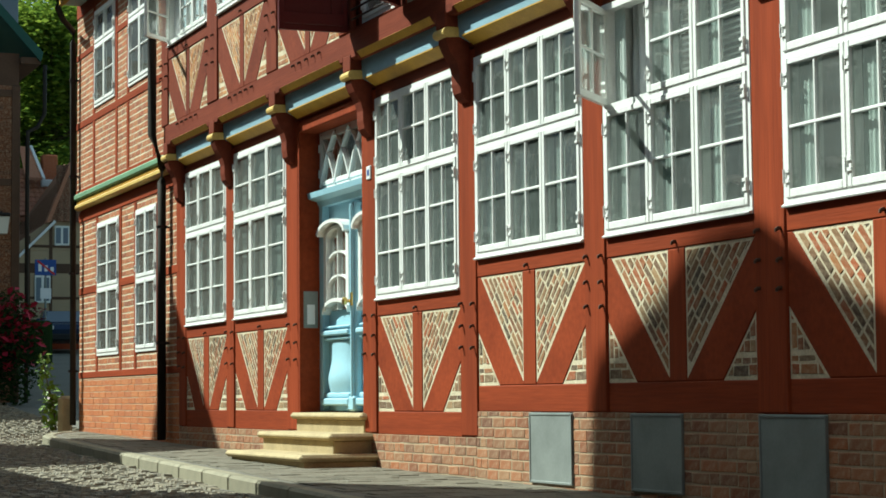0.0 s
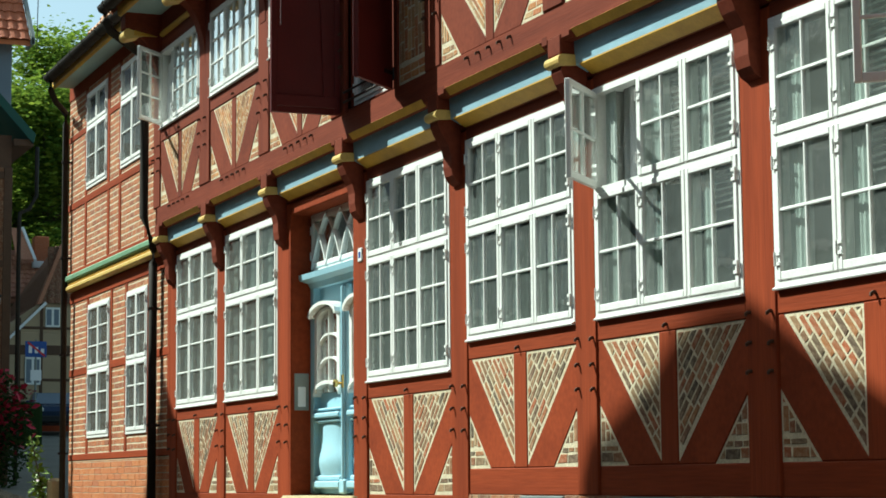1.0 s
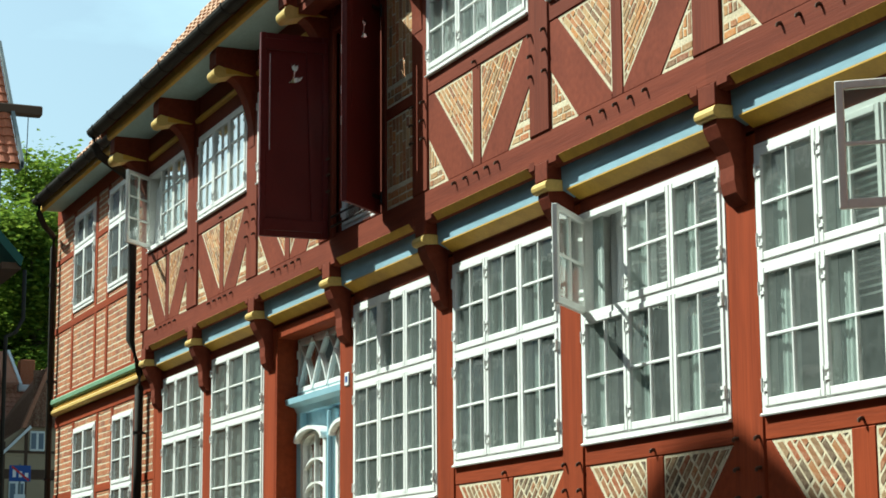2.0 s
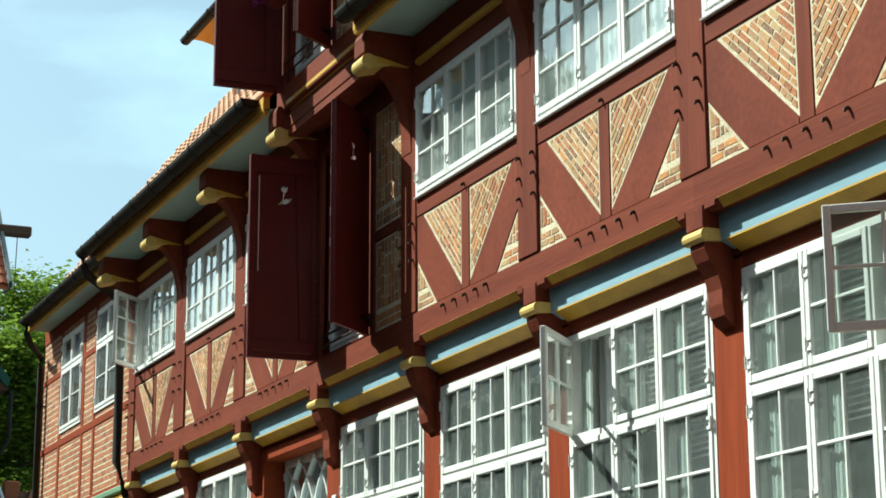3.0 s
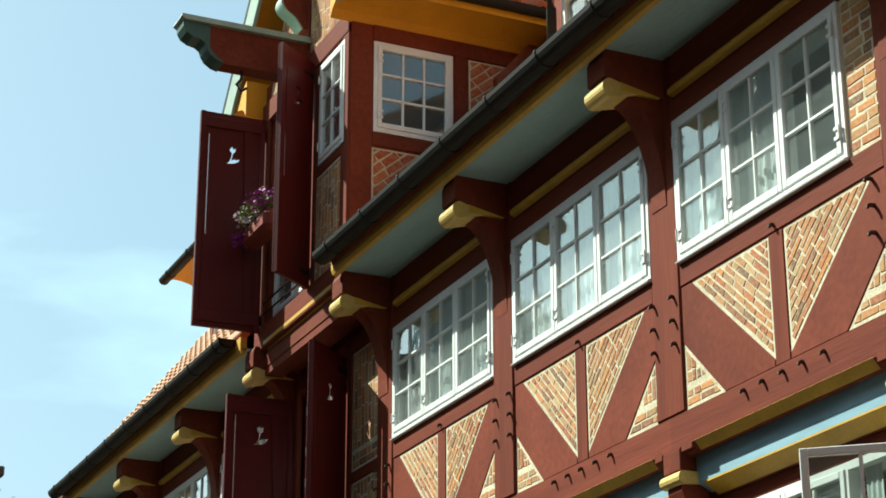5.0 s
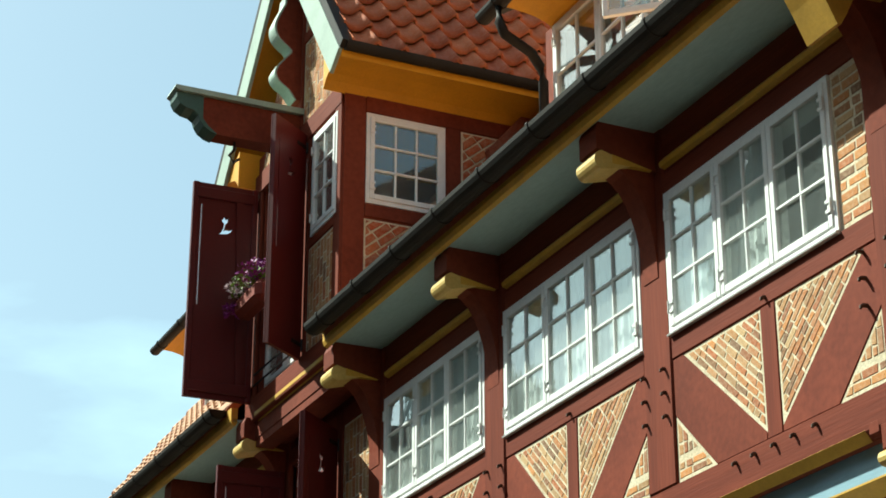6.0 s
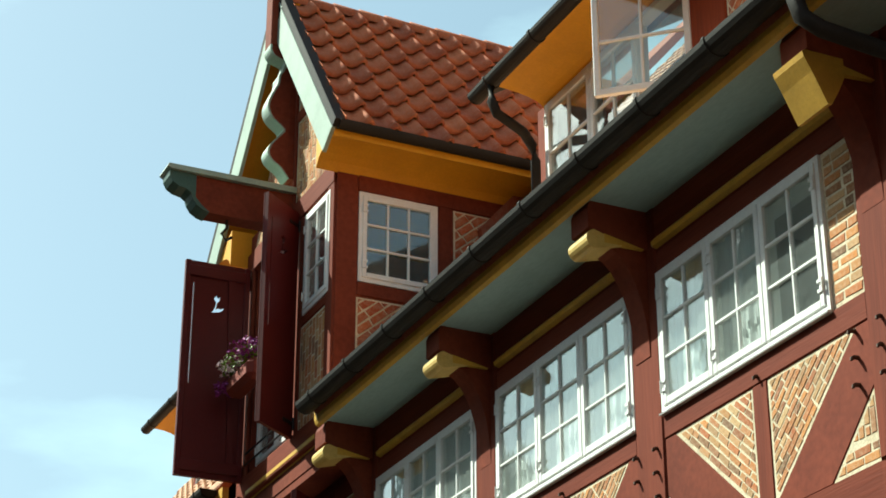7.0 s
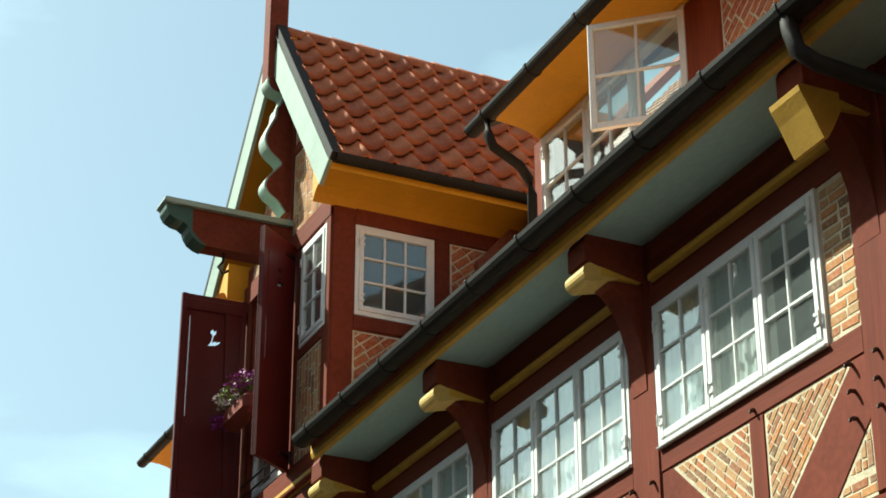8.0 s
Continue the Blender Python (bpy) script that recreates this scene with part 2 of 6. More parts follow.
def glass_material(name, tint, gloss=1.0):
    m = bpy.data.materials.new(name)
    m.use_nodes = True
    n, l = m.node_tree.nodes, m.node_tree.links
    n.remove(n["Principled BSDF"])
    t, g, f, x = n.new("ShaderNodeBsdfTransparent"), n.new("ShaderNodeBsdfGlossy"), n.new("ShaderNodeLayerWeight"), n.new("ShaderNodeMixShader")
    t.inputs["Color"].default_value = (*tint, 1)
    g.inputs["Roughness"].default_value = 0.02
    g.inputs["Color"].default_value = (gloss, gloss, gloss, 1)
    pw, sc = n.new("ShaderNodeMath"), n.new("ShaderNodeMath")
    pw.operation, sc.operation = "POWER", "MULTIPLY_ADD"
    pw.inputs[1].default_value, sc.inputs[1].default_value, sc.inputs[2].default_value = 5.0, 2.3, 0.09
    sc.use_clamp = True
    f.inputs["Blend"].default_value = 0.5
    l.new(f.outputs["Facing"], pw.inputs[0])
    l.new(pw.outputs["Value"], sc.inputs[0])
    nz, b = n.new("ShaderNodeTexNoise"), n.new("ShaderNodeBump")
    nz.inputs["Scale"].default_value = 2.2
    b.inputs["Strength"].default_value, b.inputs["Distance"].default_value = 0.035, 0.02
    l.new(nz.outputs["Fac"], b.inputs["Height"])
    l.new(b.outputs["Normal"], g.inputs["Normal"])
    l.new(sc.outputs["Value"], x.inputs["Fac"])
    l.new(t.outputs["BSDF"], x.inputs[1])
    l.new(g.outputs["BSDF"], x.inputs[2])
    # thin uneven diffuse veil that paints the grey of reflections onto the panes
    grey_veil, y, veil_noise = n.new("ShaderNodeBsdfDiffuse"), n.new("ShaderNodeMixShader"), n.new("ShaderNodeTexNoise")
    grey_veil.inputs["Color"].default_value = (0.74, 0.80, 0.76, 1)
    veil_noise.inputs["Scale"].default_value, veil_noise.inputs["Detail"].default_value = 5.0, 4
    amount = n.new("ShaderNodeMapRange")
    amount.inputs["From Min"].default_value, amount.inputs["From Max"].default_value = 0.3, 0.7
    amount.inputs["To Min"].default_value, amount.inputs["To Max"].default_value = 0.035, 0.07
    l.new(veil_noise.outputs["Fac"], amount.inputs["Value"])
    l.new(amount.outputs["Result"], y.inputs["Fac"])
    l.new(x.outputs["Shader"], y.inputs[1])
    l.new(grey_veil.outputs["BSDF"], y.inputs[2])
    l.new(y.outputs["Shader"], n["Material Output"].inputs["Surface"])
    return m


GLASS = glass_material("old_window_glass", (0.86, 0.90, 0.88))


def sheer_material(name, gaps, white):
    m = bpy.data.materials.new(name)
    m.use_nodes = True
    n, l = m.node_tree.nodes, m.node_tree.links
    n.remove(n["Principled BSDF"])
    d, t, x, y = n.new("ShaderNodeBsdfDiffuse"), n.new("ShaderNodeBsdfTranslucent"), n.new("ShaderNodeMixShader"), n.new("ShaderNodeMixShader")
    tr = n.new("ShaderNodeBsdfTransparent")
    d.inputs["Color"].default_value = t.inputs["Color"].default_value = (*white, 1)
    x.inputs["Fac"].default_value, y.inputs["Fac"].default_value = 0.3, gaps
    l.new(d.outputs["BSDF"], x.inputs[1])
    l.new(t.outputs["BSDF"], x.inputs[2])
    l.new(x.outputs["Shader"], y.inputs[1])
    l.new(tr.outputs["BSDF"], y.inputs[2])
    l.new(y.outputs["Shader"], n["Material Output"].inputs["Surface"])
    return m




def leaf_material(name, stops):
    """Thin leaves that let light through, each of its own green."""
    m = sheer_material(name, 0.0, (0.1, 0.2, 0.03))
    n, l = m.node_tree.nodes, m.node_tree.links
    geo, ramp = n.new("ShaderNodeNewGeometry"), n.new("ShaderNodeValToRGB")
    ramp.color_ramp.elements.new(0.5)
    for i, (e, c) in enumerate(zip(ramp.color_ramp.elements, stops)):
        e.position, e.color = i / 2, (*c, 1)
    l.new(geo.outputs["Random Per Island"], ramp.inputs["Fac"])
    for x in list(n):
        if x.bl_idname in ("ShaderNodeBsdfDiffuse", "ShaderNodeBsdfTranslucent"):
            l.new(ramp.outputs["Color"], x.inputs["Color"])
        elif x.bl_idname == "ShaderNodeMixShader" and abs(x.inputs["Fac"].default_value - 0.3) < 0.01:
            x.inputs["Fac"].default_value = 0.45
    return m


LEAF = leaf_material("leaves", [(0.075, 0.135, 0.025), (0.16, 0.24, 0.035), (0.26, 0.33, 0.045)])
DARK_LEAF = leaf_material("dark_rose_leaves", [(0.02, 0.045, 0.015), (0.035, 0.06, 0.02), (0.05, 0.075, 0.025)])
SHEER = sheer_material("white_net_curtain", 0.03, (0.92, 0.93, 0.93))
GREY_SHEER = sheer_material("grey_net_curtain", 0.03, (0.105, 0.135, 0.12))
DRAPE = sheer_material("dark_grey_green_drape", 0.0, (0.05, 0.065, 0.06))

# ---- mesh tools ----


def finish(name, bm, mat, smooth=False):
    me = bpy.data.meshes.new(name)
    bmesh.ops.recalc_face_normals(bm, faces=bm.faces)
    bm.to_mesh(me)
    bm.free()
    me.materials.append(mat)
    if smooth:
        for p in me.polygons:
            p.use_smooth = True
    return me


def part(name, bm, mat, parent=None, label="", smooth=False):
    ob = new(name, finish(name, bm, mat, smooth))
    ob.parent = parent
    if label:
        tagged(ob, label)
    return ob


def thing(name, at, label, category, group="", kind=""):
    ob = new(name)
    ob.empty_display_size = 0.2
    ob.location = at
    bpy.context.view_layer.update()
    return tagged(ob, label, category, group, kind)


def adopt(ob, parent):
    """Hangs ob under parent without moving it."""
    ob.parent = parent
    ob.matrix_parent_inverse = Matrix.Translation(parent.location).inverted() if parent.parent is None else Matrix()
    return ob


def cbox(bm, x0, x1, y0, y1, z0, z1, c=0.006):
    """A box with chamfered edges."""
    lo, hi = Vector((x0, y0, z0)), Vector((x1, y1, z1))
    c = min(c, *(0.45 * (hi[i] - lo[i]) for i in range(3)))
    v = {}
    for sx in (0, 1):
        for sy in (0, 1):
            for sz in (0, 1):
                for ax in range(3):
                    p = Vector((hi.x if sx else lo.x, hi.y if sy else lo.y, hi.z if sz else lo.z))
                    for k, s in enumerate((sx, sy, sz)):
                        if k != ax:
                            p[k] += -c if s else c
                    v[sx, sy, sz, ax] = bm.verts.new(p)
    for ax in range(3):
        a, b = [k for k in range(3) if k != ax]
        for s in (0, 1):
            loop = []
            for sa, sb in ((0, 0), (1, 0), (1, 1), (0, 1)):
                key = [0, 0, 0]
                key[ax], key[a], key[b] = s, sa, sb
                loop.append(v[(*key, ax)])
            bm.faces.new(loop)
        for sa in (0, 1):
            for sb in (0, 1):
                k0, k1 = [0, 0, 0], [0, 0, 0]
                k0[a] = k1[a] = sa
                k0[b] = k1[b] = sb
                k0[ax], k1[ax] = 0, 1
                bm.faces.new((v[(*k0, a)], v[(*k1, a)], v[(*k1, b)], v[(*k0, b)]))
    for sx in (0, 1):
        for sy in (0, 1):
            for sz in (0, 1):
                bm.faces.new([v[sx, sy, sz, ax] for ax in range(3)])


def grid_frame(bm, xs, zs, y0, y1, solid):
    """One connected slab over the cells of a grid for which solid(i, j) holds, the others left open."""
    cell = {(i, j) for i in range(len(xs) - 1) for j in range(len(zs) - 1) if solid(i, j)}
    vs = {}

    def v(i, j, s):
        if (i, j, s) not in vs:
            vs[i, j, s] = bm.verts.new((xs[i], y1 if s else y0, zs[j]))
        return vs[i, j, s]

    for i, j in cell:
        for s in (0, 1):
            bm.faces.new((v(i, j, s), v(i + 1, j, s), v(i + 1, j + 1, s), v(i, j + 1, s)))
        for (di, dj), (a, b) in (((-1, 0), ((0, 0), (0, 1))), ((1, 0), ((1, 0), (1, 1))), ((0, -1), ((0, 0), (1, 0))), ((0, 1), ((0, 1), (1, 1)))):
            if (i + di, j + dj) not in cell:
                p, q = (i + a[0], j + a[1]), (i + b[0], j + b[1])
                bm.faces.new((v(*p, 0), v(*q, 0), v(*q, 1), v(*p, 1)))


def box(x0, x1, y0, y1, z0, z1, c=0.006):
    bm = bmesh.new()
    cbox(bm, x0, x1, y0, y1, z0, z1, c)
    return bm


def inset(poly, d):
    """A convex polygon, counter-clockwise, shrunk by d."""
    n, out = len(poly), []
    for i in range(n):
        p, q, r = Vector(poly[i - 1]), Vector(poly[i]), Vector(poly[(i + 1) % n])
        u, w = (q - p).normalized(), (r - q).normalized()
        nu, nw = Vector((-u.y, u.x)), Vector((-w.y, w.x))
        k = (nu + nw)
        k = k / max(0.25, k.dot(nu))
        out.append(tuple(q + k * d))
    return out


def area2(poly):
    return sum(poly[i - 1][0] * poly[i][1] - poly[i][0] * poly[i - 1][1] for i in range(len(poly)))


def ccw(poly):
    return list(poly) if area2(poly) > 0 else list(reversed(poly))


def prism(bm, poly, y0, y1, c=0.006):
    """A convex outline in x and z from y0 (front, chamfered) to y1."""
    poly = ccw(poly)
    loops = [[bm.verts.new((x, y1, z)) for x, z in poly], [bm.verts.new((x, y0 + c, z)) for x, z in poly],
             [bm.verts.new((x, y0, z)) for x, z in (inset(poly, c) if c else poly)]]
    if not c:
        loops.pop(1)
    n = len(poly)
    for a, b in zip(loops, loops[1:]):
        for i in range(n):
            bm.faces.new((a[i - 1], a[i], b[i], b[i - 1]))
    bm.faces.new(loops[-1])
    bm.faces.new(list(reversed(loops[0])))


def extrude_x(bm, profile, x0, x1):
    """An outline in y and z drawn out along x."""
    a = [bm.verts.new((x0, y, z)) for y, z in profile]
    b = [bm.verts.new((x1, y, z)) for y, z in profile]
    for i in range(len(a)):
        bm.faces.new((a[i - 1], a[i], b[i], b[i - 1]))
    bm.faces.new(a)
    bm.faces.new(list(reversed(b)))


def extrude_y(bm, profile, y0, y1):
    a = [bm.verts.new((x, y0, z)) for x, z in profile]
    b = [bm.verts.new((x, y1, z)) for x, z in profile]
    for i in range(len(a)):
        bm.faces.new((a[i - 1], a[i], b[i], b[i - 1]))
    bm.faces.new(a)
    bm.faces.new(list(reversed(b)))


def tube(bm, pts, r, sides=8):
    """A round pipe along points."""
    pts = [Vector(p) for p in pts]
    rings = []
    for i, p in enumerate(pts):
        d = (pts[min(i + 1, len(pts) - 1)] - pts[max(i - 1, 0)]).normalized()
        u = d.orthogonal().normalized() if abs(d.x) > 0.9 or abs(d.z) > 0.99 else d.cross(Vector((0, 0, 1))).normalized()
        w = d.cross(u)
        rr = r[i] if isinstance(r, (list, tuple)) else r
        rings.append([bm.verts.new(p + rr * (math.cos(k * math.tau / sides) * u + math.sin(k * math.tau / sides) * w)) for k in range(sides)])
    for a, b in zip(rings, rings[1:]):
        for k in range(sides):
            bm.faces.new((a[k - 1], a[k], b[k], b[k - 1]))
    bm.faces.new(rings[0])
    bm.faces.new(list(reversed(rings[-1])))


def clip(poly, a, b, c):
    """The piece of a polygon where a * x + b * z <= c."""
    out = []
    for i in range(len(poly)):
        p, q = poly[i - 1], poly[i]
        dp, dq = a * p[0] + b * p[1] - c, a * q[0] + b * q[1] - c
        if (dp <= 0) != (dq <= 0):
            t = dp / (dp - dq)
            out.append((p[0] + t * (q[0] - p[0]), p[1] + t * (q[1] - p[1])))
        if dq <= 0:
            out.append(q)
    return out


def clip_convex(poly, hull):
    hull = ccw(hull)
    for i in range(len(hull)):
        p, q = hull[i - 1], hull[i]
        nx, nz = q[1] - p[1], -(q[0] - p[0])
        poly = clip(poly, nx, nz, nx * p[0] + nz * p[1])
        if len(poly) < 3:
            return []
    return poly


def bricks_in(hull, angle, course, length, joint, shift=0.5):
    """Outlines of bricks laid in courses at an angle inside a convex outline."""
    ca, sa = math.cos(radians(angle)), math.sin(radians(angle))
    u = [p[0] * ca + p[1] * sa for p in hull]
    v = [-p[0] * sa + p[1] * ca for p in hull]
    out = []
    row = 0
    y = min(v)
    while y < max(v):
        x = min(u) - length * ((row * shift) % 1 + 0.2 * random.random())
        while x < max(u):
            w = length * random.choice((1, 1, 1, 0.55))
            r = [(x + joint / 2, y + joint / 2), (x + w - joint / 2, y + joint / 2), (x + w - joint / 2, y + course - joint / 2), (x + joint / 2, y + course - joint / 2)]
            r = [(a + random.uniform(-0.007, 0.007), b + random.uniform(-0.0045, 0.0045)) for a, b in r]
            r = clip_convex([(a * ca - b * sa, a * sa + b * ca) for a, b in r], hull)
            if len(r) > 2:
                r = [p for i, p in enumerate(r) if (Vector(p) - Vector(r[i - 1])).length > 0.006]
            if len(r) > 2 and abs(area2(r)) > 0.0008:
                out.append(r)
            x += w
        y += course
        row += 1
    return out

# ---- ground ----


def ground_z(x):
    if x > -32:
        return -0.0118 * x + (0.004 * (-24 - x) if x < -24 else 0)
    return 0.41 + 0.06 * (-32 - max(x, -80))


def sheet(name, xs, ys, zf, mat, label, drop=0.0, kind="structure"):
    bm = bmesh.new()
    g = [[bm.verts.new((x, y, zf(x) - drop)) for y in ys] for x in xs]
    for i in range(len(xs) - 1):
        for j in range(len(ys) - 1):
            bm.faces.new((g[i][j], g[i + 1][j], g[i + 1][j + 1], g[i][j + 1]))
    return tagged(part(name, bm, mat), label, name, kind=kind)


sheet("ground", [-900, -300, -80, -70, -60, -50, -45, -40, -36, -32, -28, -24, -20, -15, -10, -5, 0, 10, 60, 900],
      [-900, -100, -30, -8, -4, -2, 0, 2, 5, 10, 30, 100, 900], ground_z, JOINT, "sandy joints and earth under the old street cobbles", 0.135)

KERB_LINE = [(-31.9, -0.15), (-31.2, -0.62), (-30.2, -0.93), (-29.0, -1.08), (-23.1, -1.40), (-17.5, -1.75), (-10.0, -2.2), (6.0, -3.1)]


def kerb_y(x):
    for (xa, ya), (xb, yb) in zip(KERB_LINE, KERB_LINE[1:]):
        if xa <= x <= xb:
            return ya + (yb - ya) * (x - xa) / (xb - xa)
    return KERB_LINE[0][1] if x < KERB_LINE[0][0] else KERB_LINE[-1][1]


pavement = thing("pavement", (0, 0, 0), "grey slab pavement along the house with granite kerb", "pavement", kind="structure")
bm = bmesh.new()
xs = [-31.9 + 0.5 * i for i in range(77)]
a = [bm.verts.new((x, 0.3, ground_z(x) - 0.008)) for x in xs]
b = [bm.verts.new((x, min(-0.05, kerb_y(x) + 0.1), ground_z(x) - 0.008)) for x in xs]
for i in range(len(xs) - 1):
    bm.faces.new((a[i], a[i + 1], b[i + 1], b[i]))
part("bedding", bm, JOINT, pavement)

# ---- half-timbered house: setting out ----
YU = -0.245
SILL0, SILL1 = 4.35, 4.575
POSTS = [-25.84, -23.59, -21.13, -18.65, -16.17, -13.68, -11.15, -8.62, -6.1]
PW = 0.17
house = thing("half_timbered_house", (0, 0, 0), "old red half-timbered house with brick infill and white casement windows", "house")
brick_house = thing("brick_house", (0, 0, 0), "orange-red timber-framed brick house with narrow white windows", "house")


def timber(name, poly, y0, y1, parent=None, mat=None, c=0.008):
    bm = bmesh.new()
    prism(bm, poly, y0, y1, c)
    if mat is None:
        paints = (RED_UP, RED_UP_POST, RED_UP_BEAM) if y0 < -0.1 else (RED, RED_POST, RED_BEAM)
        mat = paints[1 if name in ("post", "stud", "king_post") else 0 if name == "brace" else 2]
    return part(name, bm, mat, parent or house)


def rect(x0, x1, z0, z1):
    return [(x0, z0), (x1, z0), (x1, z1), (x0, z1)]


NEAR_BRICKS = []


def brick_panel(hull, y, runs, parent, near, mat=None, mat_i=None, name="brick_panel", border=0.022, proud=0.0045, mortar=None, label=""):
    """Mortar bed with bricks in it. runs: (outline, angle, course, length, joint) patches; near: bricks as pieces of their own."""
    bm = bmesh.new()
    prism(bm, hull, y, y + 0.10, 0)
    panel = part(name, bm, mortar or MORTAR, parent, label)
    rest = bmesh.new()
    for patch, angle, course, length, joint in runs:
        patch = inset(ccw(patch), border)
        if area2(patch) <= 0.002:
            continue
        for r in bricks_in(patch, angle, course, length, joint):
            top = y - proud * random.uniform(0.55, 1.1)
            if near:
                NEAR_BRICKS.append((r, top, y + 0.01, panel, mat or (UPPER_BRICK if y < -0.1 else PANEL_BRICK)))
            else:
                prism(rest, r, top, y + 0.01, 0.003)
    if len(rest.verts):
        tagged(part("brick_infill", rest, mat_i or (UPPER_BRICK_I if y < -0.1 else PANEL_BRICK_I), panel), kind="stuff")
    return panel


def peg(x, y, z, parent, tilt=1):
    PEGS.append((x, y, z, parent))


PEGS = []


def truss(x0, x1, z0, z1, y, near, pw=0.085, heel=(0.13, 0.13), toe=0.05):
    """Infill below a window: middle post, two braces in a V, two long and two small brick triangles."""
    c = (x0 + x1) / 2
    timber("stud", rect(c - pw, c + pw, z0, z1), y, y + 0.14)
    w = 0.46 * (x1 - x0) / 2.2
    for s, e in ((1, x0), (-1, x1)):
        p = lambda x: e + s * x
        inner = abs(c - e) - pw
        o = heel[0 if s > 0 else 1]
        v = [(p(o), z1), (p(inner), z1), (p(inner), z0 + toe)]
        t = [(p(0), z0), (p(w), z0), (p(0), z0 + 0.47)]
        timber("brace", [(p(0), z1), (p(o), z1), (p(inner), z0 + toe), (p(inner), z0), (p(w), z0), (p(0), z0 + 0.47)], y + 0.002, y + 0.14)
        ang = math.degrees(math.atan2(-(z1 - z0 - toe), s * (inner - o)))
        brick_panel(v, y + 0.008, [(v, ang, 0.052, 0.15, 0.011) if y < -0.1 else (v, ang, 0.066, 0.19, 0.019)], house, near)
        low = [(p(0), z0), (p(w), z0), (p(w * 0.64), z0 + 0.17), (p(0), z0 + 0.17)]
        up = [(p(0), z0 + 0.165), (p(w * 0.645), z0 + 0.165), (p(0), z0 + 0.47)]
        brick_panel(t, y + 0.008, [(low, 0, 0.060, 0.17, 0.013), (up, 90, 0.060, 0.17, 0.013)] if y < -0.1 else [(low, 0, 0.082, 0.20, 0.017), (up, 90, 0.075, 0.19, 0.017)], house, near)
    for k in (-0.44, -0.22, 0.0, 0.22, 0.44):
        if y < -0.1:
            peg(c + k, y, z0 - 0.05, house)
    peg(c, y, z1 + 0.05, house)


def post_pegs(x, y, zs):
    for z in zs:
        peg(x - 0.13, y, z, house)
        peg(x + 0.13, y, z - 0.01, house)


# ---- windows ----
PANE_MESH = {}


def pane_mesh(w, h):
    key = (round(w, 3), round(h, 3))
    if key not in PANE_MESH:
        PANE_MESH[key] = finish("pane", box(-w / 2, w / 2, -0.002, 0.002, -h / 2, h / 2, 0), GLASS)
    return PANE_MESH[key]


HINGE = None


def hinge_mesh():
    global HINGE
    if HINGE is None:
        bm = bmesh.new()
        tube(bm, [(0, -0.008, -0.045), (0, -0.008, 0.045)], 0.008, 6)
        cbox(bm, 0.0, 0.055, -0.008, 0.0, -0.045, -0.02, 0.002)
        cbox(bm, 0.0, 0.055, -0.008, 0.0, 0.02, 0.045, 0.002)
        HINGE = finish("hinge", bm, WHITE)
    return HINGE


def sash(window, x0, x1, z0, z1, y, nx, nz, turn=0, side=1, rail=0.048, bar=0.022):
    """One casement with its panes; turn: degrees it stands open, hung on the left (side 1) or right (side -1)."""
    w, h = x1 - x0, z1 - z0
    at = x0 if side > 0 else x1
    m = Matrix.Translation((at, y, z0)) @ Matrix.Rotation(radians(-turn * side), 4, "Z")
    o = 0 if side > 0 else -w
    bm = bmesh.new()
    d = 0.045
    cbox(bm, o, o + rail, -d, 0, 0, h, 0.005)
    cbox(bm, o + w - rail, o + w, -d, 0, 0, h, 0.005)
    cbox(bm, o + rail, o + w - rail, -d, 0, 0, rail * 1.15, 0.005)
    cbox(bm, o + rail, o + w - rail, -d, 0, h - rail, h, 0.005)
    iw, ih = w - 2 * rail, h - 2.15 * rail
    for i in range(1, nx):
        x = o + rail + iw * i / nx
        cbox(bm, x - bar / 2, x + bar / 2, -d + 0.008, -0.008, rail, h - rail, 0.004)
    for j in range(1, nz):
        z = rail * 1.15 + ih * j / nz
        cbox(bm, o + rail, o + w - rail, -d + 0.006, -0.010, z - bar / 2, z + bar / 2, 0.004)
    ob = part("sash", bm, WHITE, window)
    ob.matrix_basis = m
    for i in range(nx):
        for j in range(nz):
            p = new("pane", pane_mesh(iw / nx, ih / nz))
            p.parent, p.visible_shadow = window, False
            p.matrix_basis = m @ Matrix.Translation((o + rail + iw * (i + 0.5) / nx, -0.02, rail * 1.15 + ih * (j + 0.5) / nz)) @ Matrix.Rotation(radians(random.uniform(-0.5, 0.5)), 4, "Z") @ Matrix.Rotation(radians(random.uniform(-0.5, 0.5)), 4, "X")
    for z in (z0 + 0.14, z1 - 0.14):
        hg = new("hinge", hinge_mesh())
        hg.parent = window
        hg.matrix_basis = Matrix.Translation((at + side * 0.0, y - d - 0.002, z)) @ Matrix.Diagonal((side, 1, 1, 1))


